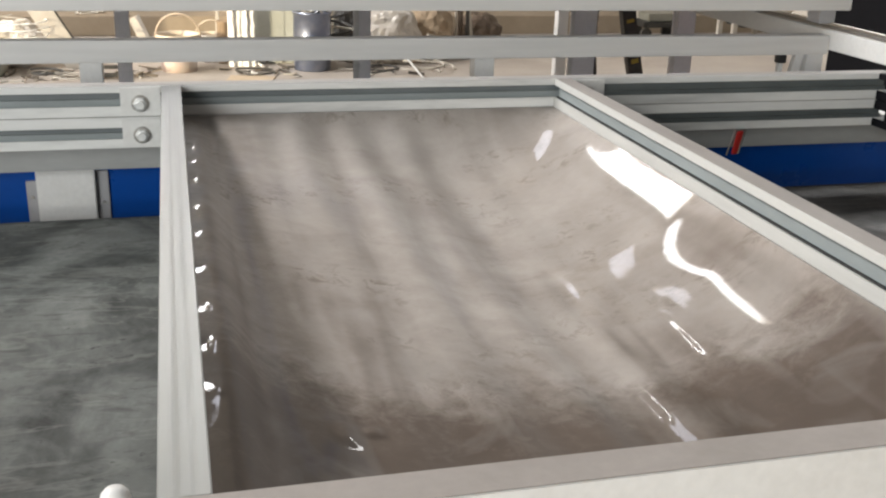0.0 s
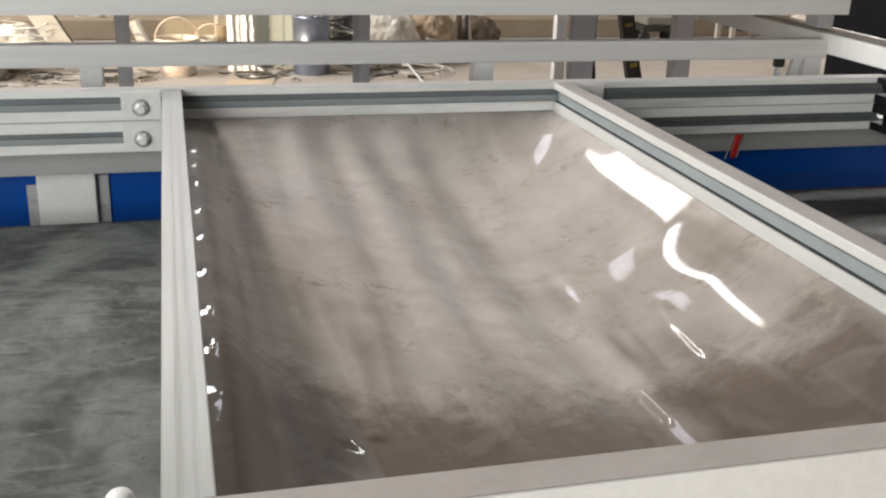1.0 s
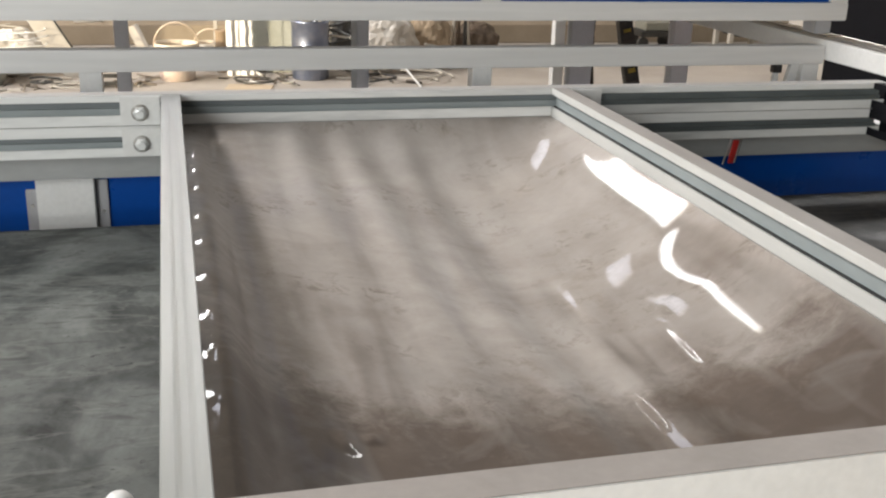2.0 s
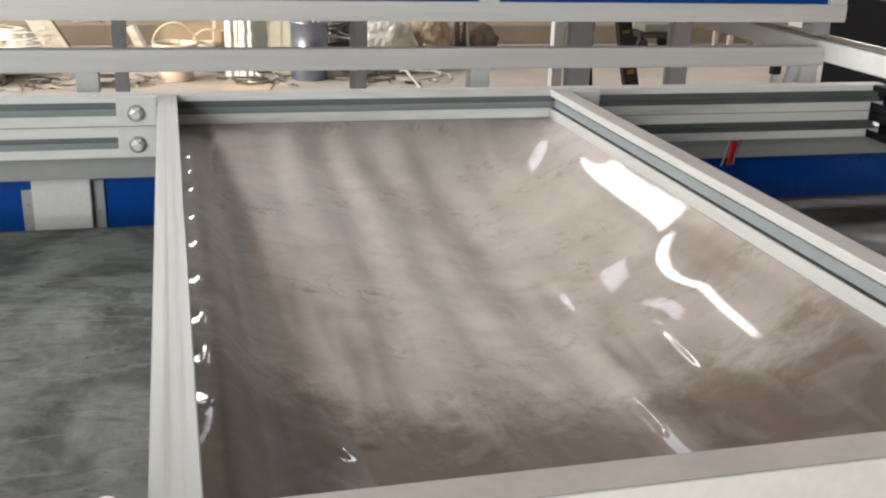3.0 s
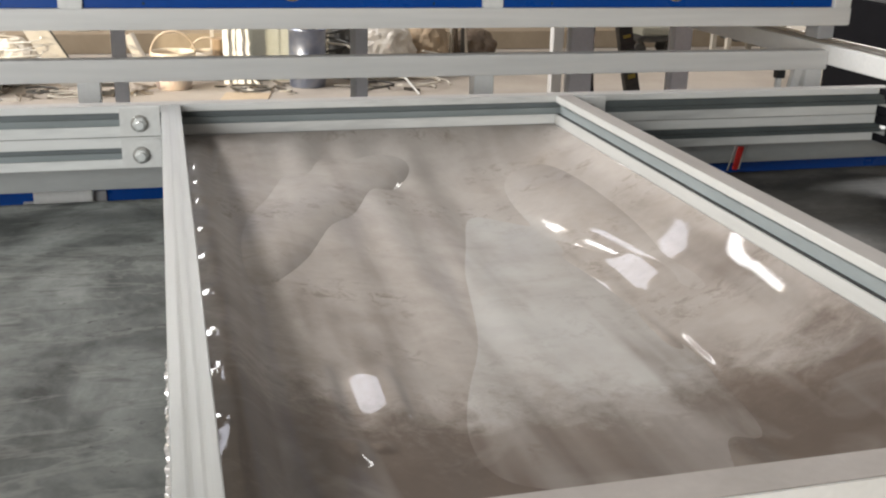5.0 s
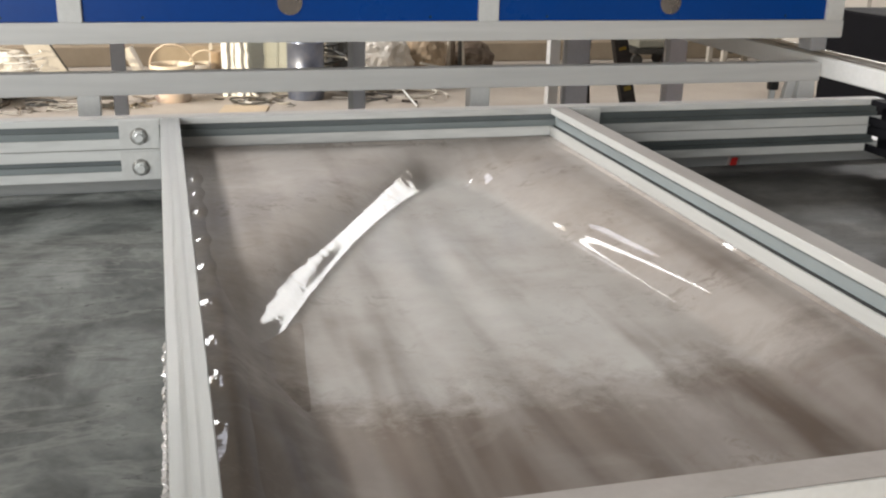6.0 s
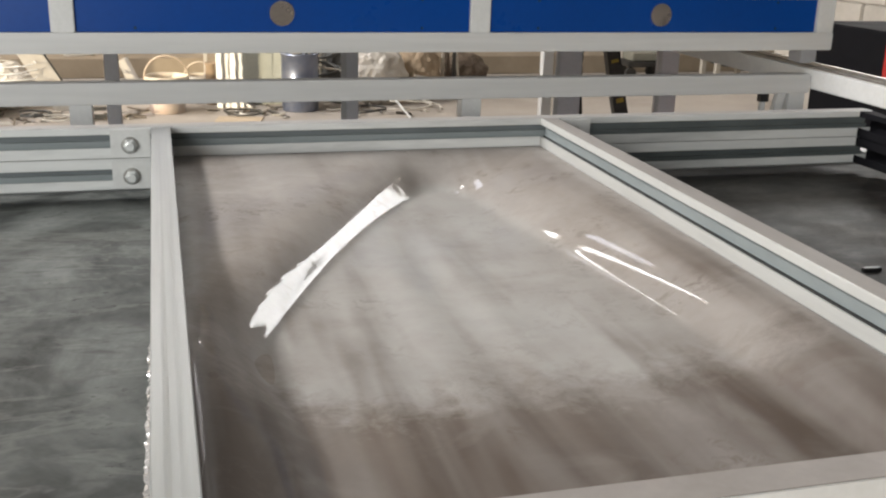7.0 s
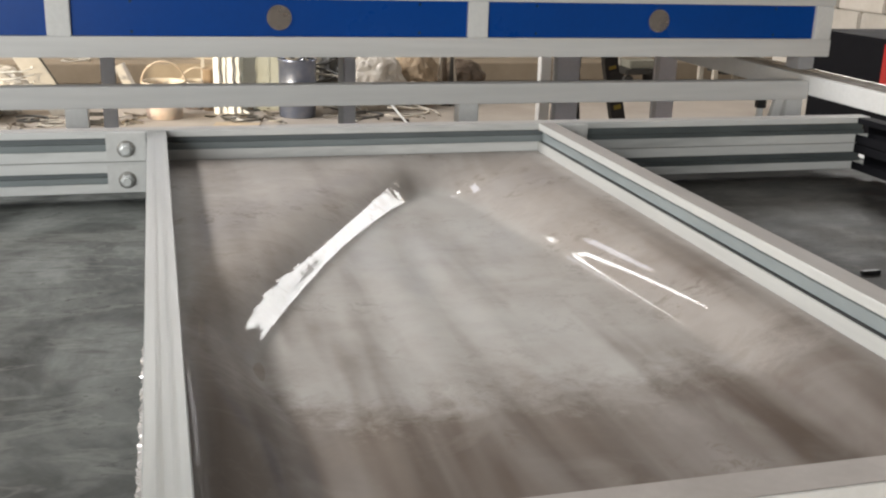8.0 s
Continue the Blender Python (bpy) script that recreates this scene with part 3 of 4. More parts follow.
# ---- the base of the press ----
base = thing("press_base", "white and blue steel base of the press", "machine base")
# the beam's grey stands in for the shade under the clamping frames
part("rear_beam", boxes((FX0, FX1 + 0.6, 2.60, 2.70, 0.575, 0.69), bevel=0.003), BEAM_SHADE, base, "rear beam, coloured grey for the shade it lies in")
part("rear_panel", boxes((FX0, FX1 + 0.6, 2.80, 2.815, 0.02, 0.60)), BLUE, base, "blue painted sheet panel")
for x in (-0.52, 0.9):
    po = part("post", boxes((x, x + 0.2, 2.75, 2.80, 0.0, 0.574), bevel=0.003), WHITE, base)
    part("bracket", boxes((x - 0.04, x - 0.002, 2.785, 2.799, 0.2, 0.49), bevel=0.002), GREY_PAINT, po)
    part("bracket_bolt", lathe([(0.007, 2.784), (0.006, 2.78)], 8, "y", (x - 0.02, 0, 0.43)), STEEL, po)
    part("bracket_bolt", lathe([(0.007, 2.784), (0.006, 2.78)], 8, "y", (x + 0.225, 0, 0.40)), STEEL, po)
    part("bracket", boxes((x + 0.202, x + 0.245, 2.785, 2.799, 0.2, 0.52), bevel=0.002), GREY_PAINT, po)
for x in (FX0 + 0.02, FX1 + 0.5):
    part("leg", boxes((x, x + 0.08, 2.61, 2.69, 0.0, 0.574), bevel=0.003), WHITE, base)
for x in (FX0 + 0.02, FX1 - 0.1):
    part("leg", boxes((x, x + 0.08, -0.06, -0.005, 0.0, ZL - 0.001), bevel=0.003), WHITE, base)

handle = thing("clamp_handle", "red lever handle in a grey wire bracket", "handle", (2.15, 2.59, 0.6))
part("lever", prism([(-0.012, -0.05), (0.012, -0.05), (0.03, 0.045), (0.004, 0.045)], -0.012, 0.0, "y", 0.003), RED, handle, "red painted lever")
part("bracket", tube([(-0.03, 0, -0.055), (0.0, 0, 0.06), (0.05, 0, 0.06), (0.02, 0, -0.05)], 0.004), STEEL, handle)

# ---- the outer frame with its track ----
outer = thing("track_frame", "white painted steel frame carrying the oven track", "machine frame")
part("cross_beam", boxes((-2.0, 2.8, 3.0, 3.08, 0.875, 0.957), bevel=0.004), WHITE_X, outer)
for x in (-0.36, 1.17, 2.7):
    part("post", boxes((x, x + 0.082, 3.002, 3.078, 0.0, 0.8745), bevel=0.003), WHITE, outer)
part("gusset", prism([(2.6, 0.6), (2.645, 0.6), (2.698, 0.874), (2.655, 0.874)], 3.02, 3.05, "y", 0.002), WHITE, outer, "slanting white brace")
part("stay", boxes((2.572, 2.596, 3.02, 3.04, 0.0, 0.835), bevel=0.002), WHITE, outer, "thin white stay")
part("sensor", boxes((2.566, 2.606, 3.012, 3.048, 0.836, 0.874), bevel=0.003), BLACK, outer, "small black limit switch")
for x, end in ((2.802, 6.6), (-2.1, 4.4)):
    sr = part("side_rail", boxes((x, x + 0.09, -1.6, end, 0.895, 0.98), bevel=0.004), WHITE, outer)
    part("track", prism([(x + 0.02, 0.981), (x + 0.07, 0.981), (x + 0.07, 0.988), (x + 0.052, 0.99), (x + 0.052, 1.005), (x + 0.038, 1.005), (x + 0.038, 0.99), (x + 0.02, 0.988)], -1.6, end, "y"), STEEL, sr, "worn steel track")
    for y in (-1.4, end - 0.2):
        part("post", boxes((x + 0.004, x + 0.086, y, y + 0.08, 0.0, 0.8945), bevel=0.003), WHITE, outer)

# ---- the oven ----
COVER = surface("brownish_steel", (0.4, 0.35, 0.31), (0.2, 0.17, 0.15), 0.25, 0.8, 60, 14, 0.7, 0.05)
OY, OZ = 3.05, 1.06
oven = thing("heating_oven", "heating oven with white steel frame and blue panels", "oven")
OX, HOLES = [-2.03, -0.406, 1.21, 2.83], [-1.17, 0.447, 2.068]
part("bottom_beam", boxes((-2.03, 2.92, OY, OY + 0.08, OZ, OZ + 0.078), bevel=0.004), WHITE_X, oven)
part("top_beam", boxes((-2.03, 2.92, OY, OY + 0.08, 1.283, 1.323), bevel=0.004), WHITE_X, oven)
for x in OX:
    part("upright", boxes((x, x + 0.085, OY + 0.001, OY + 0.079, OZ + 0.0785, 1.2825), bevel=0.003), WHITE, oven)
for x0, x1 in zip(OX, OX[1:]):
    bm = boxes((x0 + 0.086, x1 - 0.001, OY + 0.02, OY + 0.024, OZ + 0.079, 1.2825))
    pn = part("front_panel", bm, BLUE, oven)
    hx = HOLES[OX.index(x0)]
    part("hole_rim", lathe([(0.055, OY + 0.0195), (0.055, OY + 0.016), (0.049, OY + 0.016), (0.049, OY + 0.0195)], 36, "y", (hx, 0, 1.211)), BLUE, pn)
    part("hole_cover", lathe([(0.0485, OY + 0.0195), (0.0485, OY + 0.018)], 36, "y", (hx, 0, 1.211)), COVER, pn, "round bare-steel cover")
    for sx in (x0 + 0.3, x1 - 0.2):
        for sz in (1.155, 1.267):
            part("screw", lathe([(0.006, OY + 0.019), (0.004, OY + 0.016)], 8, "y", (sx, 0, sz)), BLUE_DARK, pn)
for x in (-2.03, 2.84):
    part("side_beam", boxes((x, x + 0.08, OY + 0.081, 6.0, OZ, OZ + 0.078), bevel=0.004), WHITE_TONED, oven)
    part("side_panel", boxes((x + 0.02, x + 0.06, OY + 0.081, 6.0, OZ + 0.079, 1.32)), BLUE, oven)
    part("wheel_bracket", boxes((x - 0.06 if x > 0 else x, x + 0.02 if x > 0 else x + 0.08, OY + 0.02, OY + 0.12, 1.0, OZ - 0.001), bevel=0.003), GREY_PAINT, oven)
part("housing", boxes((-1.94, 2.83, OY + 0.09, 6.0, 1.10, 1.315)), GREY_PAINT, oven)

# ---- legs behind ----
LEG = surface("shaded_grey_paint", (0.78, 0.77, 0.79), (0.6, 0.59, 0.59), 0.5, 0, 50, 3, 0.5, 0.05)
for x0, x1, y in ((-0.305, -0.233, 4.6), (0.968, 1.036, 4.6), (2.225, 2.365, 4.6), (2.875, 2.99, 4.6)):
    leg = thing("support_leg", "grey painted square steel support leg", "leg", (x0, y, 0), group="support legs")
    part("tube", boxes((0, x1 - x0, 0, 0.08, 0.012, 1.058), bevel=0.004), LEG, leg)
    part("foot_plate", boxes((-0.04, x1 - x0 + 0.04, -0.04, 0.12, 0.0, 0.0115), bevel=0.002), GREY_PAINT, leg)
# added white strips: the light on the legs' left faces as colour
part("lit_edge_strip", boxes((-0.03, -0.0005, -0.004, 0.006, 0.02, 1.05), bevel=0.002), WHITE, scene.objects["support_leg.001"], "added white strip for the leg's lit left edge")
part("lit_edge_strip", boxes((-0.022, -0.0005, -0.004, 0.006, 0.02, 1.05), bevel=0.002), WHITE, scene.objects["support_leg.002"], "added white strip for the leg's lit left edge")
part("lit_edge_strip", boxes((-0.026, -0.0005, -0.004, 0.006, 0.02, 1.05), bevel=0.002), WHITE, scene.objects["support_leg.003"], "added white strip for the leg's lit left edge")

# ---- the black machine beyond the track ----
cab = thing("black_cabinet", "matt black machine cabinet with a red panel", "cabinet", (4.5, 0, 0))
part("body", boxes((0.0, 0.9, 2.6, 5.45, 0.0, 0.965), bevel=0.01), MATT, cab)
part("side_panel", boxes((-0.012, -0.0005, 2.62, 4.68, 0.6, 0.94), bevel=0.003), RED, cab, "red painted side panel")
ledge = thing("block_stack", "stack of pale concrete blocks", "blocks", (5.7, 0, 0))
CREAM = surface("pale_blocks", (0.62, 0.57, 0.5), (0.45, 0.4, 0.34), 0.85, 0, 30, 4, 0.6, 0.2, vary=0.25)
for k in range(7):
    for row in range(5):
        y = 3.2 + k * 0.62 + (0.3 if row % 2 else 0)
        part("block", boxes((0, 0.3, y, y + 0.6, row * 0.25, row * 0.25 + 0.245), bevel=0.012), CREAM, ledge)

# ---- black bellows at the end of the rails ----
bel = thing("bellows_cover", "black ribbed bellows beside the clamping frame", "bellows")
for k in range(4):
    y = 2.06 + k * 0.085
    part("rib", boxes((2.703, 2.755, y, y + 0.083, 0.69, 0.8), bevel=0.004), MATT, bel)

# ---- clutter on the floor behind ----
IVORY = surface("ivory_plastic", (0.66, 0.57, 0.44), (0.5, 0.33, 0.26), 0.5, 0, 30, 5, 0.7, 0.05)
PINK = surface("stained_pink_plastic", (0.55, 0.42, 0.34), (0.42, 0.42, 0.38), 0.55, 0, 24, 7, 0.8, 0.08)
SAGE = surface("grey_green_plastic", (0.28, 0.27, 0.22), (0.2, 0.19, 0.15), 0.5, 0, 30, 5, 0.6, 0.05)
DRUM_BLUE = surface("scuffed_blue_steel", (0.2, 0.23, 0.32), (0.42, 0.43, 0.47), 0.33, 0.75, 30, 6, 0.7, 0.05)
FOAM = surface("white_foam_board", (0.86, 0.85, 0.82), (0.8, 0.78, 0.72), 0.8, 0, 50, 6, 0.4, 0.1)
TUB = surface("milky_green_plastic", (0.5, 0.51, 0.45), (0.4, 0.41, 0.36), 0.35, 0, 30, 4, 0.5, 0.03)
CARD = surface("cardboard", (0.48, 0.38, 0.27), (0.36, 0.28, 0.19), 0.9, 0, 60, 5, 0.5, 0.15)
SACK = surface("white_plastic_bag", (0.62, 0.57, 0.5), (0.42, 0.37, 0.31), 0.35, 0, 18, 8, 0.7, 0.3)
JUTE = surface("brown_sack", (0.4, 0.3, 0.2), (0.25, 0.19, 0.13), 0.9, 0, 80, 6, 0.7, 0.4)
HOSE_W = surface("pale_hose", (0.6, 0.55, 0.47), (0.4, 0.36, 0.3), 0.45, 0, 30, 8, 0.6, 0.05)
CABLE = surface("dark_cable", (0.035, 0.033, 0.03), (0.12, 0.11, 0.09), 0.5, 0, 30, 8, 0.6, 0.05)
WOOD = surface("old_board", (0.36, 0.26, 0.17), (0.22, 0.16, 0.1), 0.8, 0, 30, 6, 0.7, 0.2, (6, 6, 0.6))
RUST = surface("rusty_scrap", (0.12, 0.085, 0.06), (0.25, 0.2, 0.15), 0.8, 0.2, 30, 8, 0.7, 0.3)
YELLOW = surface("yellow_paint", (0.5, 0.36, 0.05), (0.25, 0.19, 0.06), 0.5, 0, 40, 8, 0.6, 0.05)


def bucket(at, r, h, lower, upper, band, label, handle=True):
    """A tapered bucket with a rolled rim, a stained foot and a bail handle."""
    b = thing("bucket", label, "bucket", at, group="buckets")
    rb = r * (0.82 + 0.18 * band / h)
    part("foot", smooth(lathe([(r * 0.80, 0), (r * 0.82, 0.006), (rb, band)], 32)), lower, b, "stained lower part")
    part("body", smooth(lathe([(rb, band + 0.0005), (r, h - 0.035), (r * 1.05, h - 0.03), (r * 1.05, h - 0.022), (r * 1.01, h - 0.018), (r * 1.04, h), (r * 0.97, h), (r * 0.95, h - 0.03), (r * 0.84, h * 0.45), (0.001, h * 0.45)], 32)), upper, b)
    if handle:
        arc = [(r * 1.03 * math.cos(a), -0.06 * math.sin(a), h - 0.03 + 1.15 * r * math.sin(a)) for a in np.linspace(0, math.pi, 16)]
        part("handle", smooth(tube(arc, 0.0075)), upper, b)
    return b


bucket((0.02, 7.7, 0), 0.172, 0.3, PINK, IVORY, 0.14, "dirty ivory plastic bucket with a bail handle")
bucket((0.3, 8.15, 0), 0.13, 0.235, PINK, IVORY, 0.1, "ivory plastic bucket among old boards")
bucket((-1.46, 7.62, 0), 0.2, 0.24, SAGE, SAGE, 0.1, "grey-green plastic tub on the dusty floor", False)

drum = thing("drum", "scuffed dark blue open steel drum with hoses", "drum", (1.11, 7.68, 0), group="buckets")
part("body", smooth(lathe([(0.148, 0), (0.153, 0.012), (0.155, 0.2), (0.159, 0.205), (0.155, 0.21), (0.155, 0.46), (0.163, 0.468), (0.163, 0.485), (0.152, 0.485), (0.149, 0.46), (0.147, 0.3), (0.001, 0.3)], 40)), DRUM_BLUE, drum)
for k in range(5):
    a = k * 1.3
    loop = [(0.05 * math.cos(a) + 0.1 * math.cos(u + a), 0.05 * math.sin(a) + 0.08 * math.sin(u), 0.45 + 0.02 * k + 0.03 * math.sin(2 * u + k)) for u in np.linspace(0, 5.5, 18)]
    part("hose", smooth(tube(loop, 0.009, 6)), HOSE_W if k % 2 else CABLE, drum)

foam = thing("foam_board", "ragged white foam boards standing in sunlight", "board", (0.425, 7.83, 0))
q = random.Random(21)
for k in range(4):
    sides = [(0.0, 0.0), (0.0, 0.64 - 0.03 * q.random()), (0.05, 0.63 - 0.04 * q.random())] + [(0.044 + 0.014 * q.random(), z) for z in (0.5, 0.43, 0.38, 0.34, 0.29, 0.24, 0.12, 0.0)]
    fb = part("sheet", prism(sides, 0.0, 0.035, "y", 0.003), FOAM, foam)
    fb.matrix_basis = pose(0.057 * k, 0.012 * (k % 2), 0.0, 0, 0, -28 + 8 * q.random())
can = thing("can", "brown metal can beside the foam boards", "can", (0.4, 8.02, 0))
part("body", smooth(lathe([(0.05, 0.0), (0.053, 0.01), (0.053, 0.34), (0.056, 0.345), (0.056, 0.36), (0.05, 0.36), (0.048, 0.34), (0.001, 0.33)], 24)), WOOD, can)
tub = thing("plastic_tub", "milky green plastic tub with ribs", "tub", (0.66, 7.95, 0))
part("body", boxes((0, 0.345, 0, 0.26, 0, 0.52), bevel=0.02), TUB, tub)
part("rim", boxes((-0.012, 0.357, -0.012, 0.272, 0.521, 0.545), bevel=0.006), TUB, tub)
for k in range(2):
    part("rib", boxes((0.13 + 0.11 * k, 0.142 + 0.11 * k, -0.004, -0.0005, 0.03, 0.5), bevel=0.003), TUB, tub)

# boards leaning near the wall
PALE_BOARD = surface("painted_board", (0.62, 0.57, 0.5), (0.45, 0.4, 0.33), 0.7, 0, 30, 5, 0.5, 0.08)
for x, y, w, h, lean, turn in ((-0.77, 7.85, 0.17, 0.62, -29, 10), (-0.2, 8.5, 0.1, 0.36, -24, 0), (0.35, 8.12, 0.03, 0.66, 1, 0)):
    b = thing("leaning_board", "old pale board leaning among the clutter", "board", group="boards")
    part("panel", boxes((-w / 2, w / 2, -0.012, 0.012, 0.0, h), bevel=0.003), PALE_BOARD, b)
    if w > 0.15:
        part("edge_batten", boxes((w / 2 + 0.0005, w / 2 + 0.014, -0.02, 0.016, 0.0, h), bevel=0.003), CABLE, b, "dark edge batten")
    b.matrix_world = pose(x, y, 0.0, -6, lean, turn)


def crumpled(name, at, size, material, label, category, seed, rough=0.22):
    """A slumped bag: a closed hull with creases, flat where it rests."""
    bm = bmesh.new()
    bmesh.ops.create_icosphere(bm, subdivisions=4, radius=1.0)
    for v in bm.verts:
        n = v.co.normalized()
        f = 1 + rough * noise.noise(n * 2.2 + Vector((seed, 0, 0))) + rough * 0.7 * abs(noise.noise(n * 5 + Vector((0, seed, 0)))) + 0.05 * noise.noise(n * 14)
        v.co = Vector((n.x * size[0] * f, n.y * size[1] * f, max(0.0, size[2] * (0.92 + n.z * f * 0.95))))
    for f in bm.faces:
        f.smooth = False
    return whole(name, bm, material, label, category), at


for spec in (("plastic_bag", (1.83, 7.9, 0), (0.23, 0.17, 0.28), SACK, "crumpled milky plastic bag on the floor", "bag", 1.3),
             ("brown_sack", (2.24, 8.1, 0), (0.19, 0.16, 0.26), JUTE, "slumped brown sack on the floor", "sack", 4.1),
             ("plastic_bag", (-1.25, 7.97, 0), (0.22, 0.17, 0.2), SACK, "sunlit white plastic bag on scrap", "bag", 7.7),
             # dark heaps: one for dark clutter, one filling the shade by the wall
             ("dark_heap", (1.5, 8.15, 0), (0.17, 0.14, 0.32), CABLE, "black heap for the dark clutter behind the hoses", "sack", 9.2),
             ("dark_heap", (2.74, 8.3, 0), (0.22, 0.16, 0.2), RUST, "added dark brown heap for the shade near the wall", "sack", 2.6)):
    b, at = crumpled(*spec)
    b.location = at

# hoses and cables lying in loops
rnd = random.Random(5)


def coil(at, r, turns, rise, radius, material, label, seed):
    q = random.Random(seed)
    pts = []
    n = int(turns * 10)
    for k in range(n):
        a = k * 2 * math.pi / 10
        rr = r * (0.75 + 0.5 * q.random())
        pts.append((at[0] + rr * math.cos(a), at[1] + 0.7 * rr * math.sin(a), at[2] + radius + rise * k / n + 0.03 * r * q.random()))
    return whole("hose", smooth(tube(curve_points(pts, 4), radius, 6)), material, label, "hose", group="hoses")


coil((1.42, 7.75, 0), 0.13, 2.6, 0.35, 0.011, HOSE_W, "pale hose coiled beside the drum", 1)
coil((1.36, 7.9, 0), 0.12, 3.0, 0.45, 0.013, CABLE, "dark cable coiled beside the drum", 2)
coil((2.02, 7.42, 0), 0.16, 1.7, 0.1, 0.009, HOSE_W, "pale hose lying on the floor", 3)
coil((2.2, 7.55, 0), 0.14, 1.5, 0.3, 0.01, HOSE_W, "pale hose looped over scrap", 4)
coil((-1.17, 7.82, 0.16), 0.17, 4.2, 0.24, 0.004, FOAM, "thin white wire tangle in sunlight", 6)
coil((-1.34, 7.85, 0.2), 0.16, 4.0, 0.24, 0.004, HOSE_W, "thin white wire tangle in sunlight", 7)
coil((0.62, 7.45, 0), 0.16, 1.8, 0.04, 0.008, CABLE, "dark cable on the floor", 11)
coil((-0.75, 7.35, 0), 0.17, 1.5, 0.03, 0.007, HOSE_W, "thin pale hose on the floor", 12)
coil((1.62, 7.4, 0), 0.15, 1.4, 0.05, 0.008, CABLE, "dark cable on the floor", 13)
coil((-0.98, 7.5, 0), 0.12, 1.6, 0.05, 0.009, CABLE, "dark cable on the floor", 8)
coil((-0.8, 9.8, 0.19), 0.14, 1.4, 0.02, 0.008, HOSE_W, "pale hose lying on the plinth", 9)

# pipes standing by the wall
for x, r, lean, mat in ((2.47, 0.014, 1, HOSE_W), (2.53, 0.022, -2, RUST), (2.64, 0.018, -6, HOSE_W), (2.58, 0.02, 1, CABLE)):
    b = whole("standing_pipe", smooth(lathe([(r, 0.0), (r, 1.0)], 12)), mat, "thin pipe standing among the clutter", "pipe", group="standing pipes")
    b.matrix_world = pose(x, 8.1, 0.0, -4, lean, 0)

# crate between the legs
crate = thing("crate", "dark slotted plastic crate on the floor", "crate", (-0.6, 7.35, 0))
for k in range(4):
    part("slat", boxes((0, 0.2, 0, 0.012, 0.02 + 0.06 * k, 0.05 + 0.06 * k), bevel=0.002), CABLE, crate)
for x in (0.0, 0.19):
    part("upright", boxes((x, x + 0.012, 0.0125, 0.2, 0.0, 0.25), bevel=0.002), CABLE, crate)

card = whole("cardboard_sheet", boxes((0, 0.36, 0, 0.4, 0, 0.012), bevel=0.002), CARD, "flat piece of cardboard on the floor", "cardboard")
card.matrix_world = pose(0.33, 7.0, 0.001, 0, 0, -12)

# scrap: splinters, offcuts and rods strewn over the floor
scrap = bmesh.new()
for k in range(75):
    zone = rnd.choice(((-1.3, -0.7, 7.2, 7.7), (-0.45, -0.15, 7.4, 7.9), (0.35, 1.0, 7.3, 8.3), (1.25, 2.4, 7.25, 8.2)))
    x, y = rnd.uniform(*zone[:2]), rnd.uniform(*zone[2:])
    a, l, w, h = rnd.uniform(0, math.pi), rnd.uniform(0.05, 0.26), rnd.uniform(0.006, 0.03), rnd.uniform(0.004, 0.022)
    piece = bmesh.new()
    box(piece, -l / 2, l / 2, -w / 2, w / 2, 0, h)
    piece.transform(pose(x, y, rnd.uniform(0, 0.02), rnd.uniform(-12, 12), rnd.uniform(-12, 12), math.degrees(a)))
    tmp = bpy.data.meshes.new("tmp")
    piece.to_mesh(tmp)
    scrap.from_mesh(tmp)
    piece.free()
    bpy.data.meshes.remove(tmp)
SCRAP, st, sp = nodes("mixed_scrap")
geo = st.nodes.new("ShaderNodeNewGeometry")
link(st, ramp(st, geo.outputs["Random Per Island"], [(0.0, (0.04, 0.036, 0.032)), (0.3, (0.2, 0.16, 0.12)), (0.55, (0.34, 0.29, 0.23)), (0.85, (0.5, 0.47, 0.42)), (1.0, (0.66, 0.63, 0.58))]), sp.inputs["Base Color"])
sp.inputs["Roughness"].default_value = 0.75
whole("scrap", scrap, SCRAP, "strewn offcuts, splinters and rods on the floor", "scrap", kind="stuff")
rod = whole("white_rod", tube([(1.83, 7.3, 0.16), (1.95, 7.15, 0.008)], 0.009), FOAM, "white plastic rod leaning on scrap", "rod")

# cable chain and cable between the legs
chain = thing("cable_chain", "dark cable chain with yellow links", "cable chain")
pts = curve_points([(2.69, 5.0, 1.03), (2.72, 5.0, 0.85), (2.76, 5.0, 0.66), (2.81, 5.0, 0.44), (2.88, 5.0, 0.2), (2.95, 5.0, 0.03)], 5)
for k, (p, q) in enumerate(zip(pts, pts[1:])):
    d = q - p
    ang = math.degrees(math.atan2(d.x, d.z))
    lk = part("link", boxes((-0.045, 0.045, -0.03, 0.03, 0.001, d.length + 0.002), bevel=0.002), CABLE, chain)
    lk.matrix_basis = pose(p.x, p.y, p.z, 0, ang, 0)
    if k % 3 == 1:
        part("insert", boxes((-0.024, 0.024, -0.036, -0.031, 0.008, d.length - 0.01), bevel=0.001), YELLOW, lk)
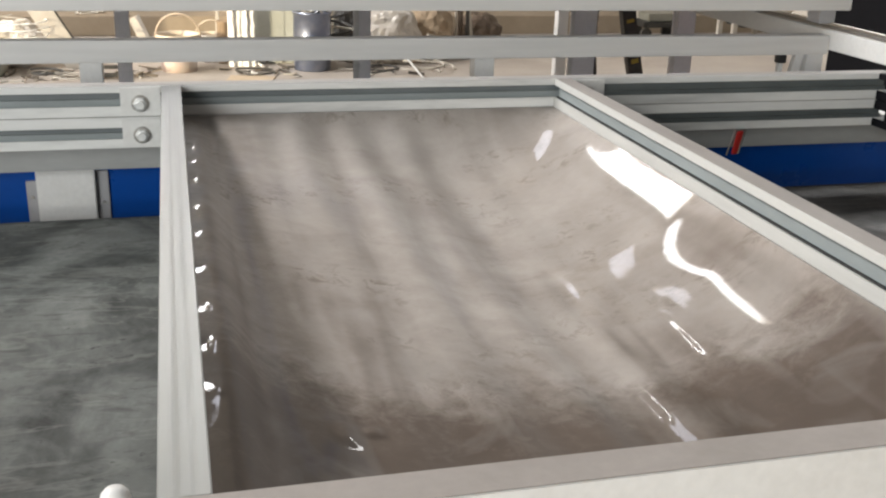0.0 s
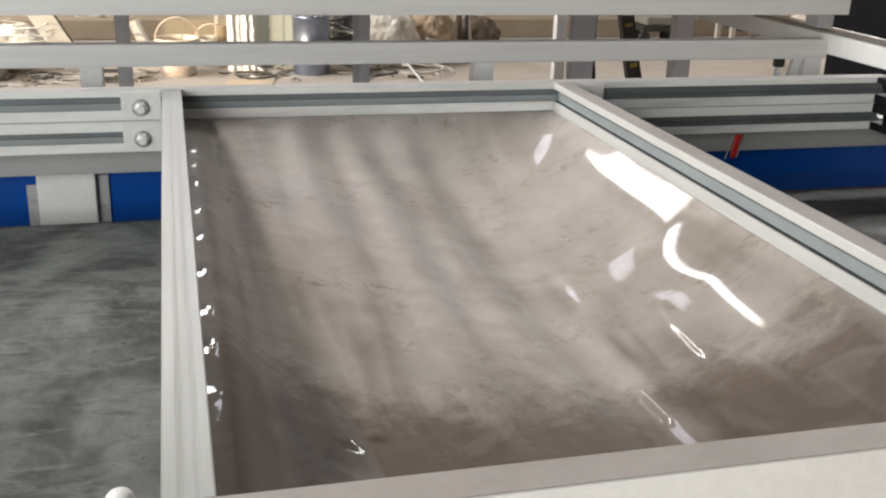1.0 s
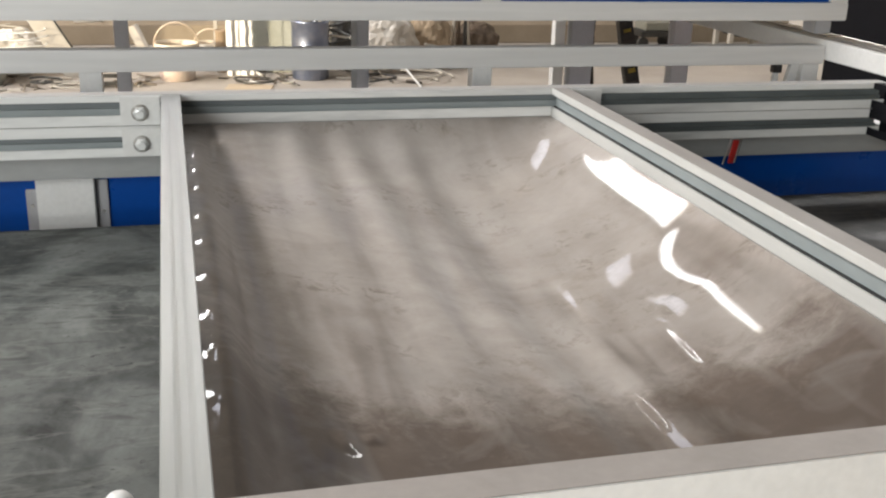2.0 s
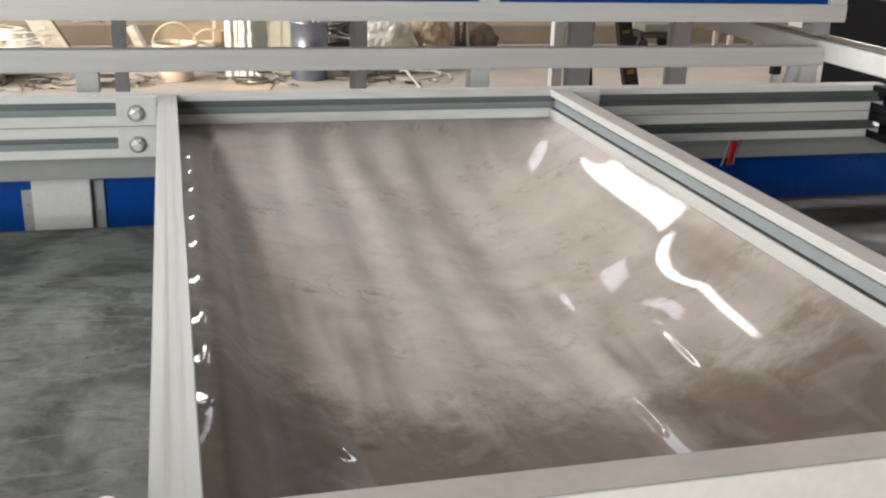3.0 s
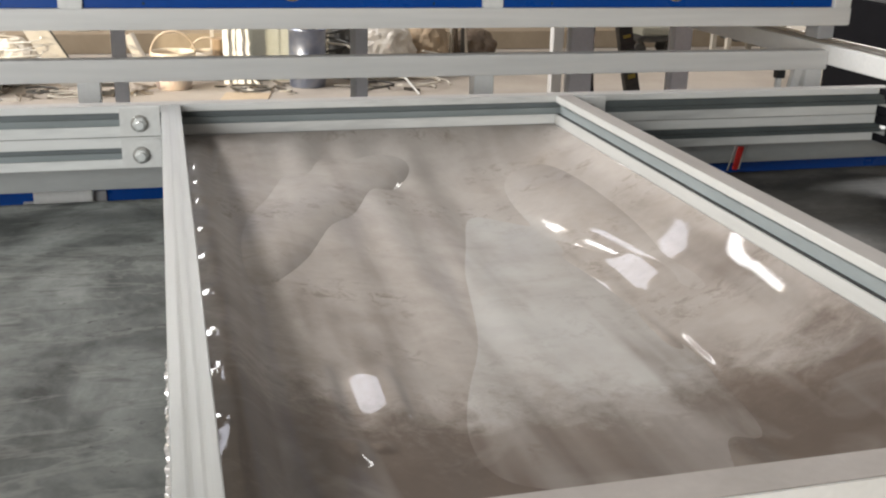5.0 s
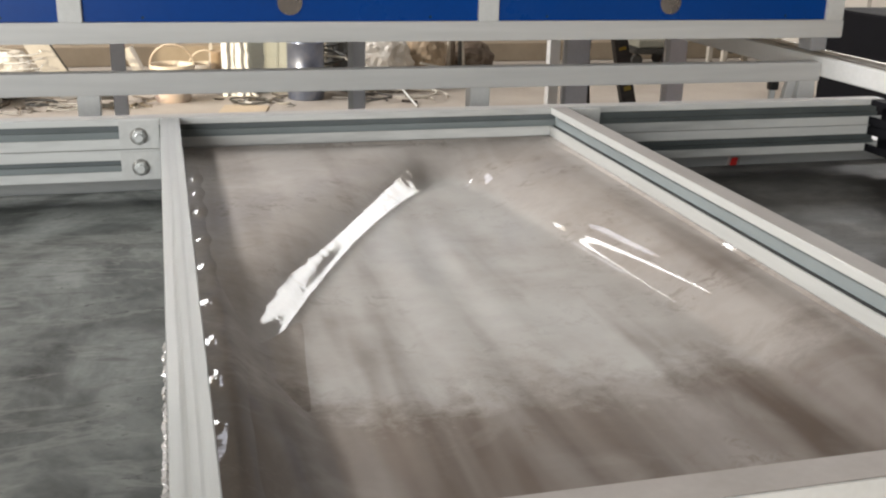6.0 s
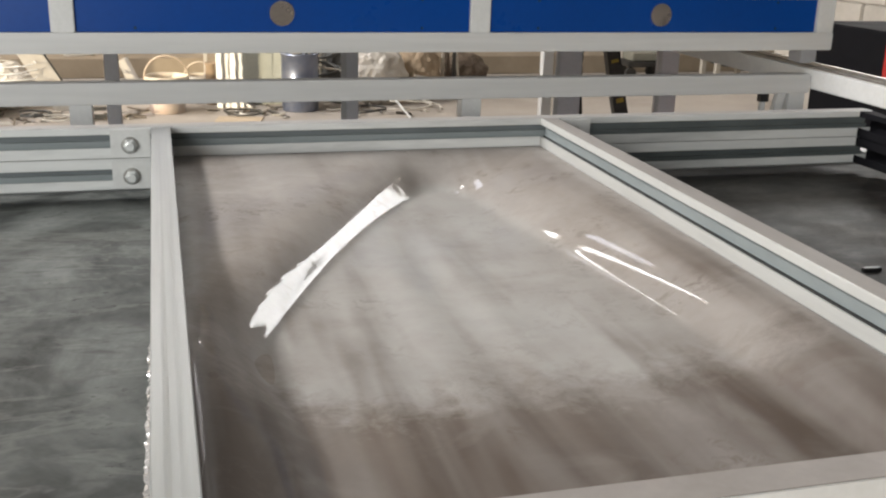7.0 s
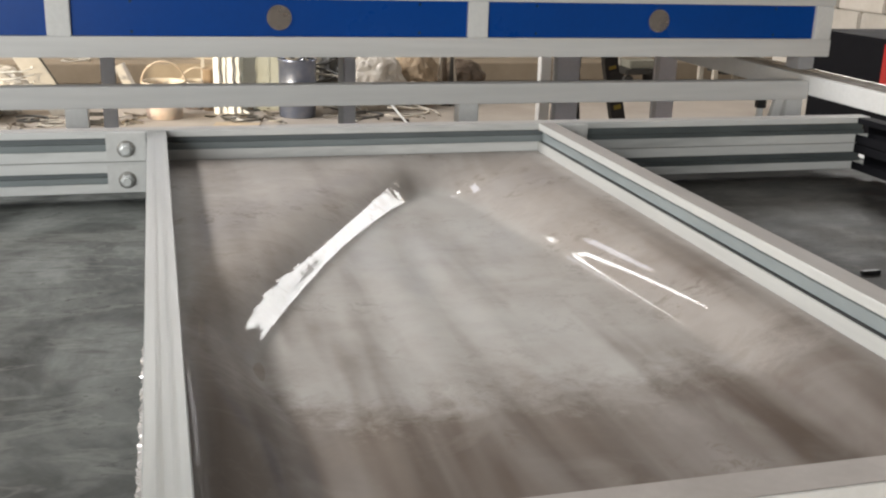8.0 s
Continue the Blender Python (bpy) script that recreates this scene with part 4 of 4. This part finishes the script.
whole("cable", smooth(tube(curve_points([(2.41, 4.7, 1.05), (2.40, 4.7, 0.8), (2.41, 4.7, 0.55), (2.45, 4.7, 0.25), (2.55, 4.75, 0.012)], 6), 0.011)), CABLE, "black cable hanging beside a leg", "cable")

# things standing far off on the open floor
trolley = thing("trolley", "small dark trolley near the wall", "trolley", (4.75, 9.0, 0))
part("deck", boxes((0, 0.5, 0, 0.35, 0.14, 0.2), bevel=0.01), CABLE, trolley)
part("load", boxes((0.06, 0.42, 0.04, 0.3, 0.2005, 0.28), bevel=0.01), SAGE, trolley)
for x in (0.05, 0.4):
    for y in (0.04, 0.27):
        part("wheel", lathe([(0.06, y), (0.065, y + 0.01), (0.065, y + 0.03), (0.06, y + 0.04)], 16, "y", (x, 0, 0.07)), CABLE, trolley)
    part("post", boxes((x, x + 0.03, 0.3, 0.33, 0.2005, 0.7), bevel=0.003), HOSE_W, trolley)
frame2 = thing("metal_stand", "pale metal stand with a dark opening", "stand", (5.55, 8.6, 0))
for x in (0, 0.42):
    for y in (0, 0.3):
        part("leg", boxes((x, x + 0.05, y, y + 0.05, 0, 0.4), bevel=0.003), HOSE_W, frame2)
part("top", boxes((-0.02, 0.49, -0.02, 0.37, 0.4005, 0.46), bevel=0.004), HOSE_W, frame2)
part("box", boxes((0.08, 0.38, -0.03, 0.3, 0.2, 0.33), bevel=0.005), CABLE, frame2)


def motions():
    lift = ((0, 0.408), (3.0, 0.408), (3.6, 0.408), (4.0, 0.452), (4.5, 0.502), (5.2, 0.562), (6.0, 0.618), (6.5, 0.640), (7.0, 0.652), (7.5, 0.66), (8.0, 0.66))
    walk(bed, [(t, pose(0, 0, z)) for t, z in lift])
    walk(scrap_bit, [(t, pose(1.911, 1.315, z)) for t, z in lift])
    walk(rising_sheet, [(t, pose(0, 0, z)) for t, z in ((0, -0.05), (3.5, -0.05), (3.8, -0.036), (4.1, -0.02), (4.5, -0.002), (4.8, 0.0), (8.0, 0.0))])
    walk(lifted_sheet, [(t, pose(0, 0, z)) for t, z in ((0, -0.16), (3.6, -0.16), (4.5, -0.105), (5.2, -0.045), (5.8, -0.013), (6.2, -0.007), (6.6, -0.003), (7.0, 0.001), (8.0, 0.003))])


motions()
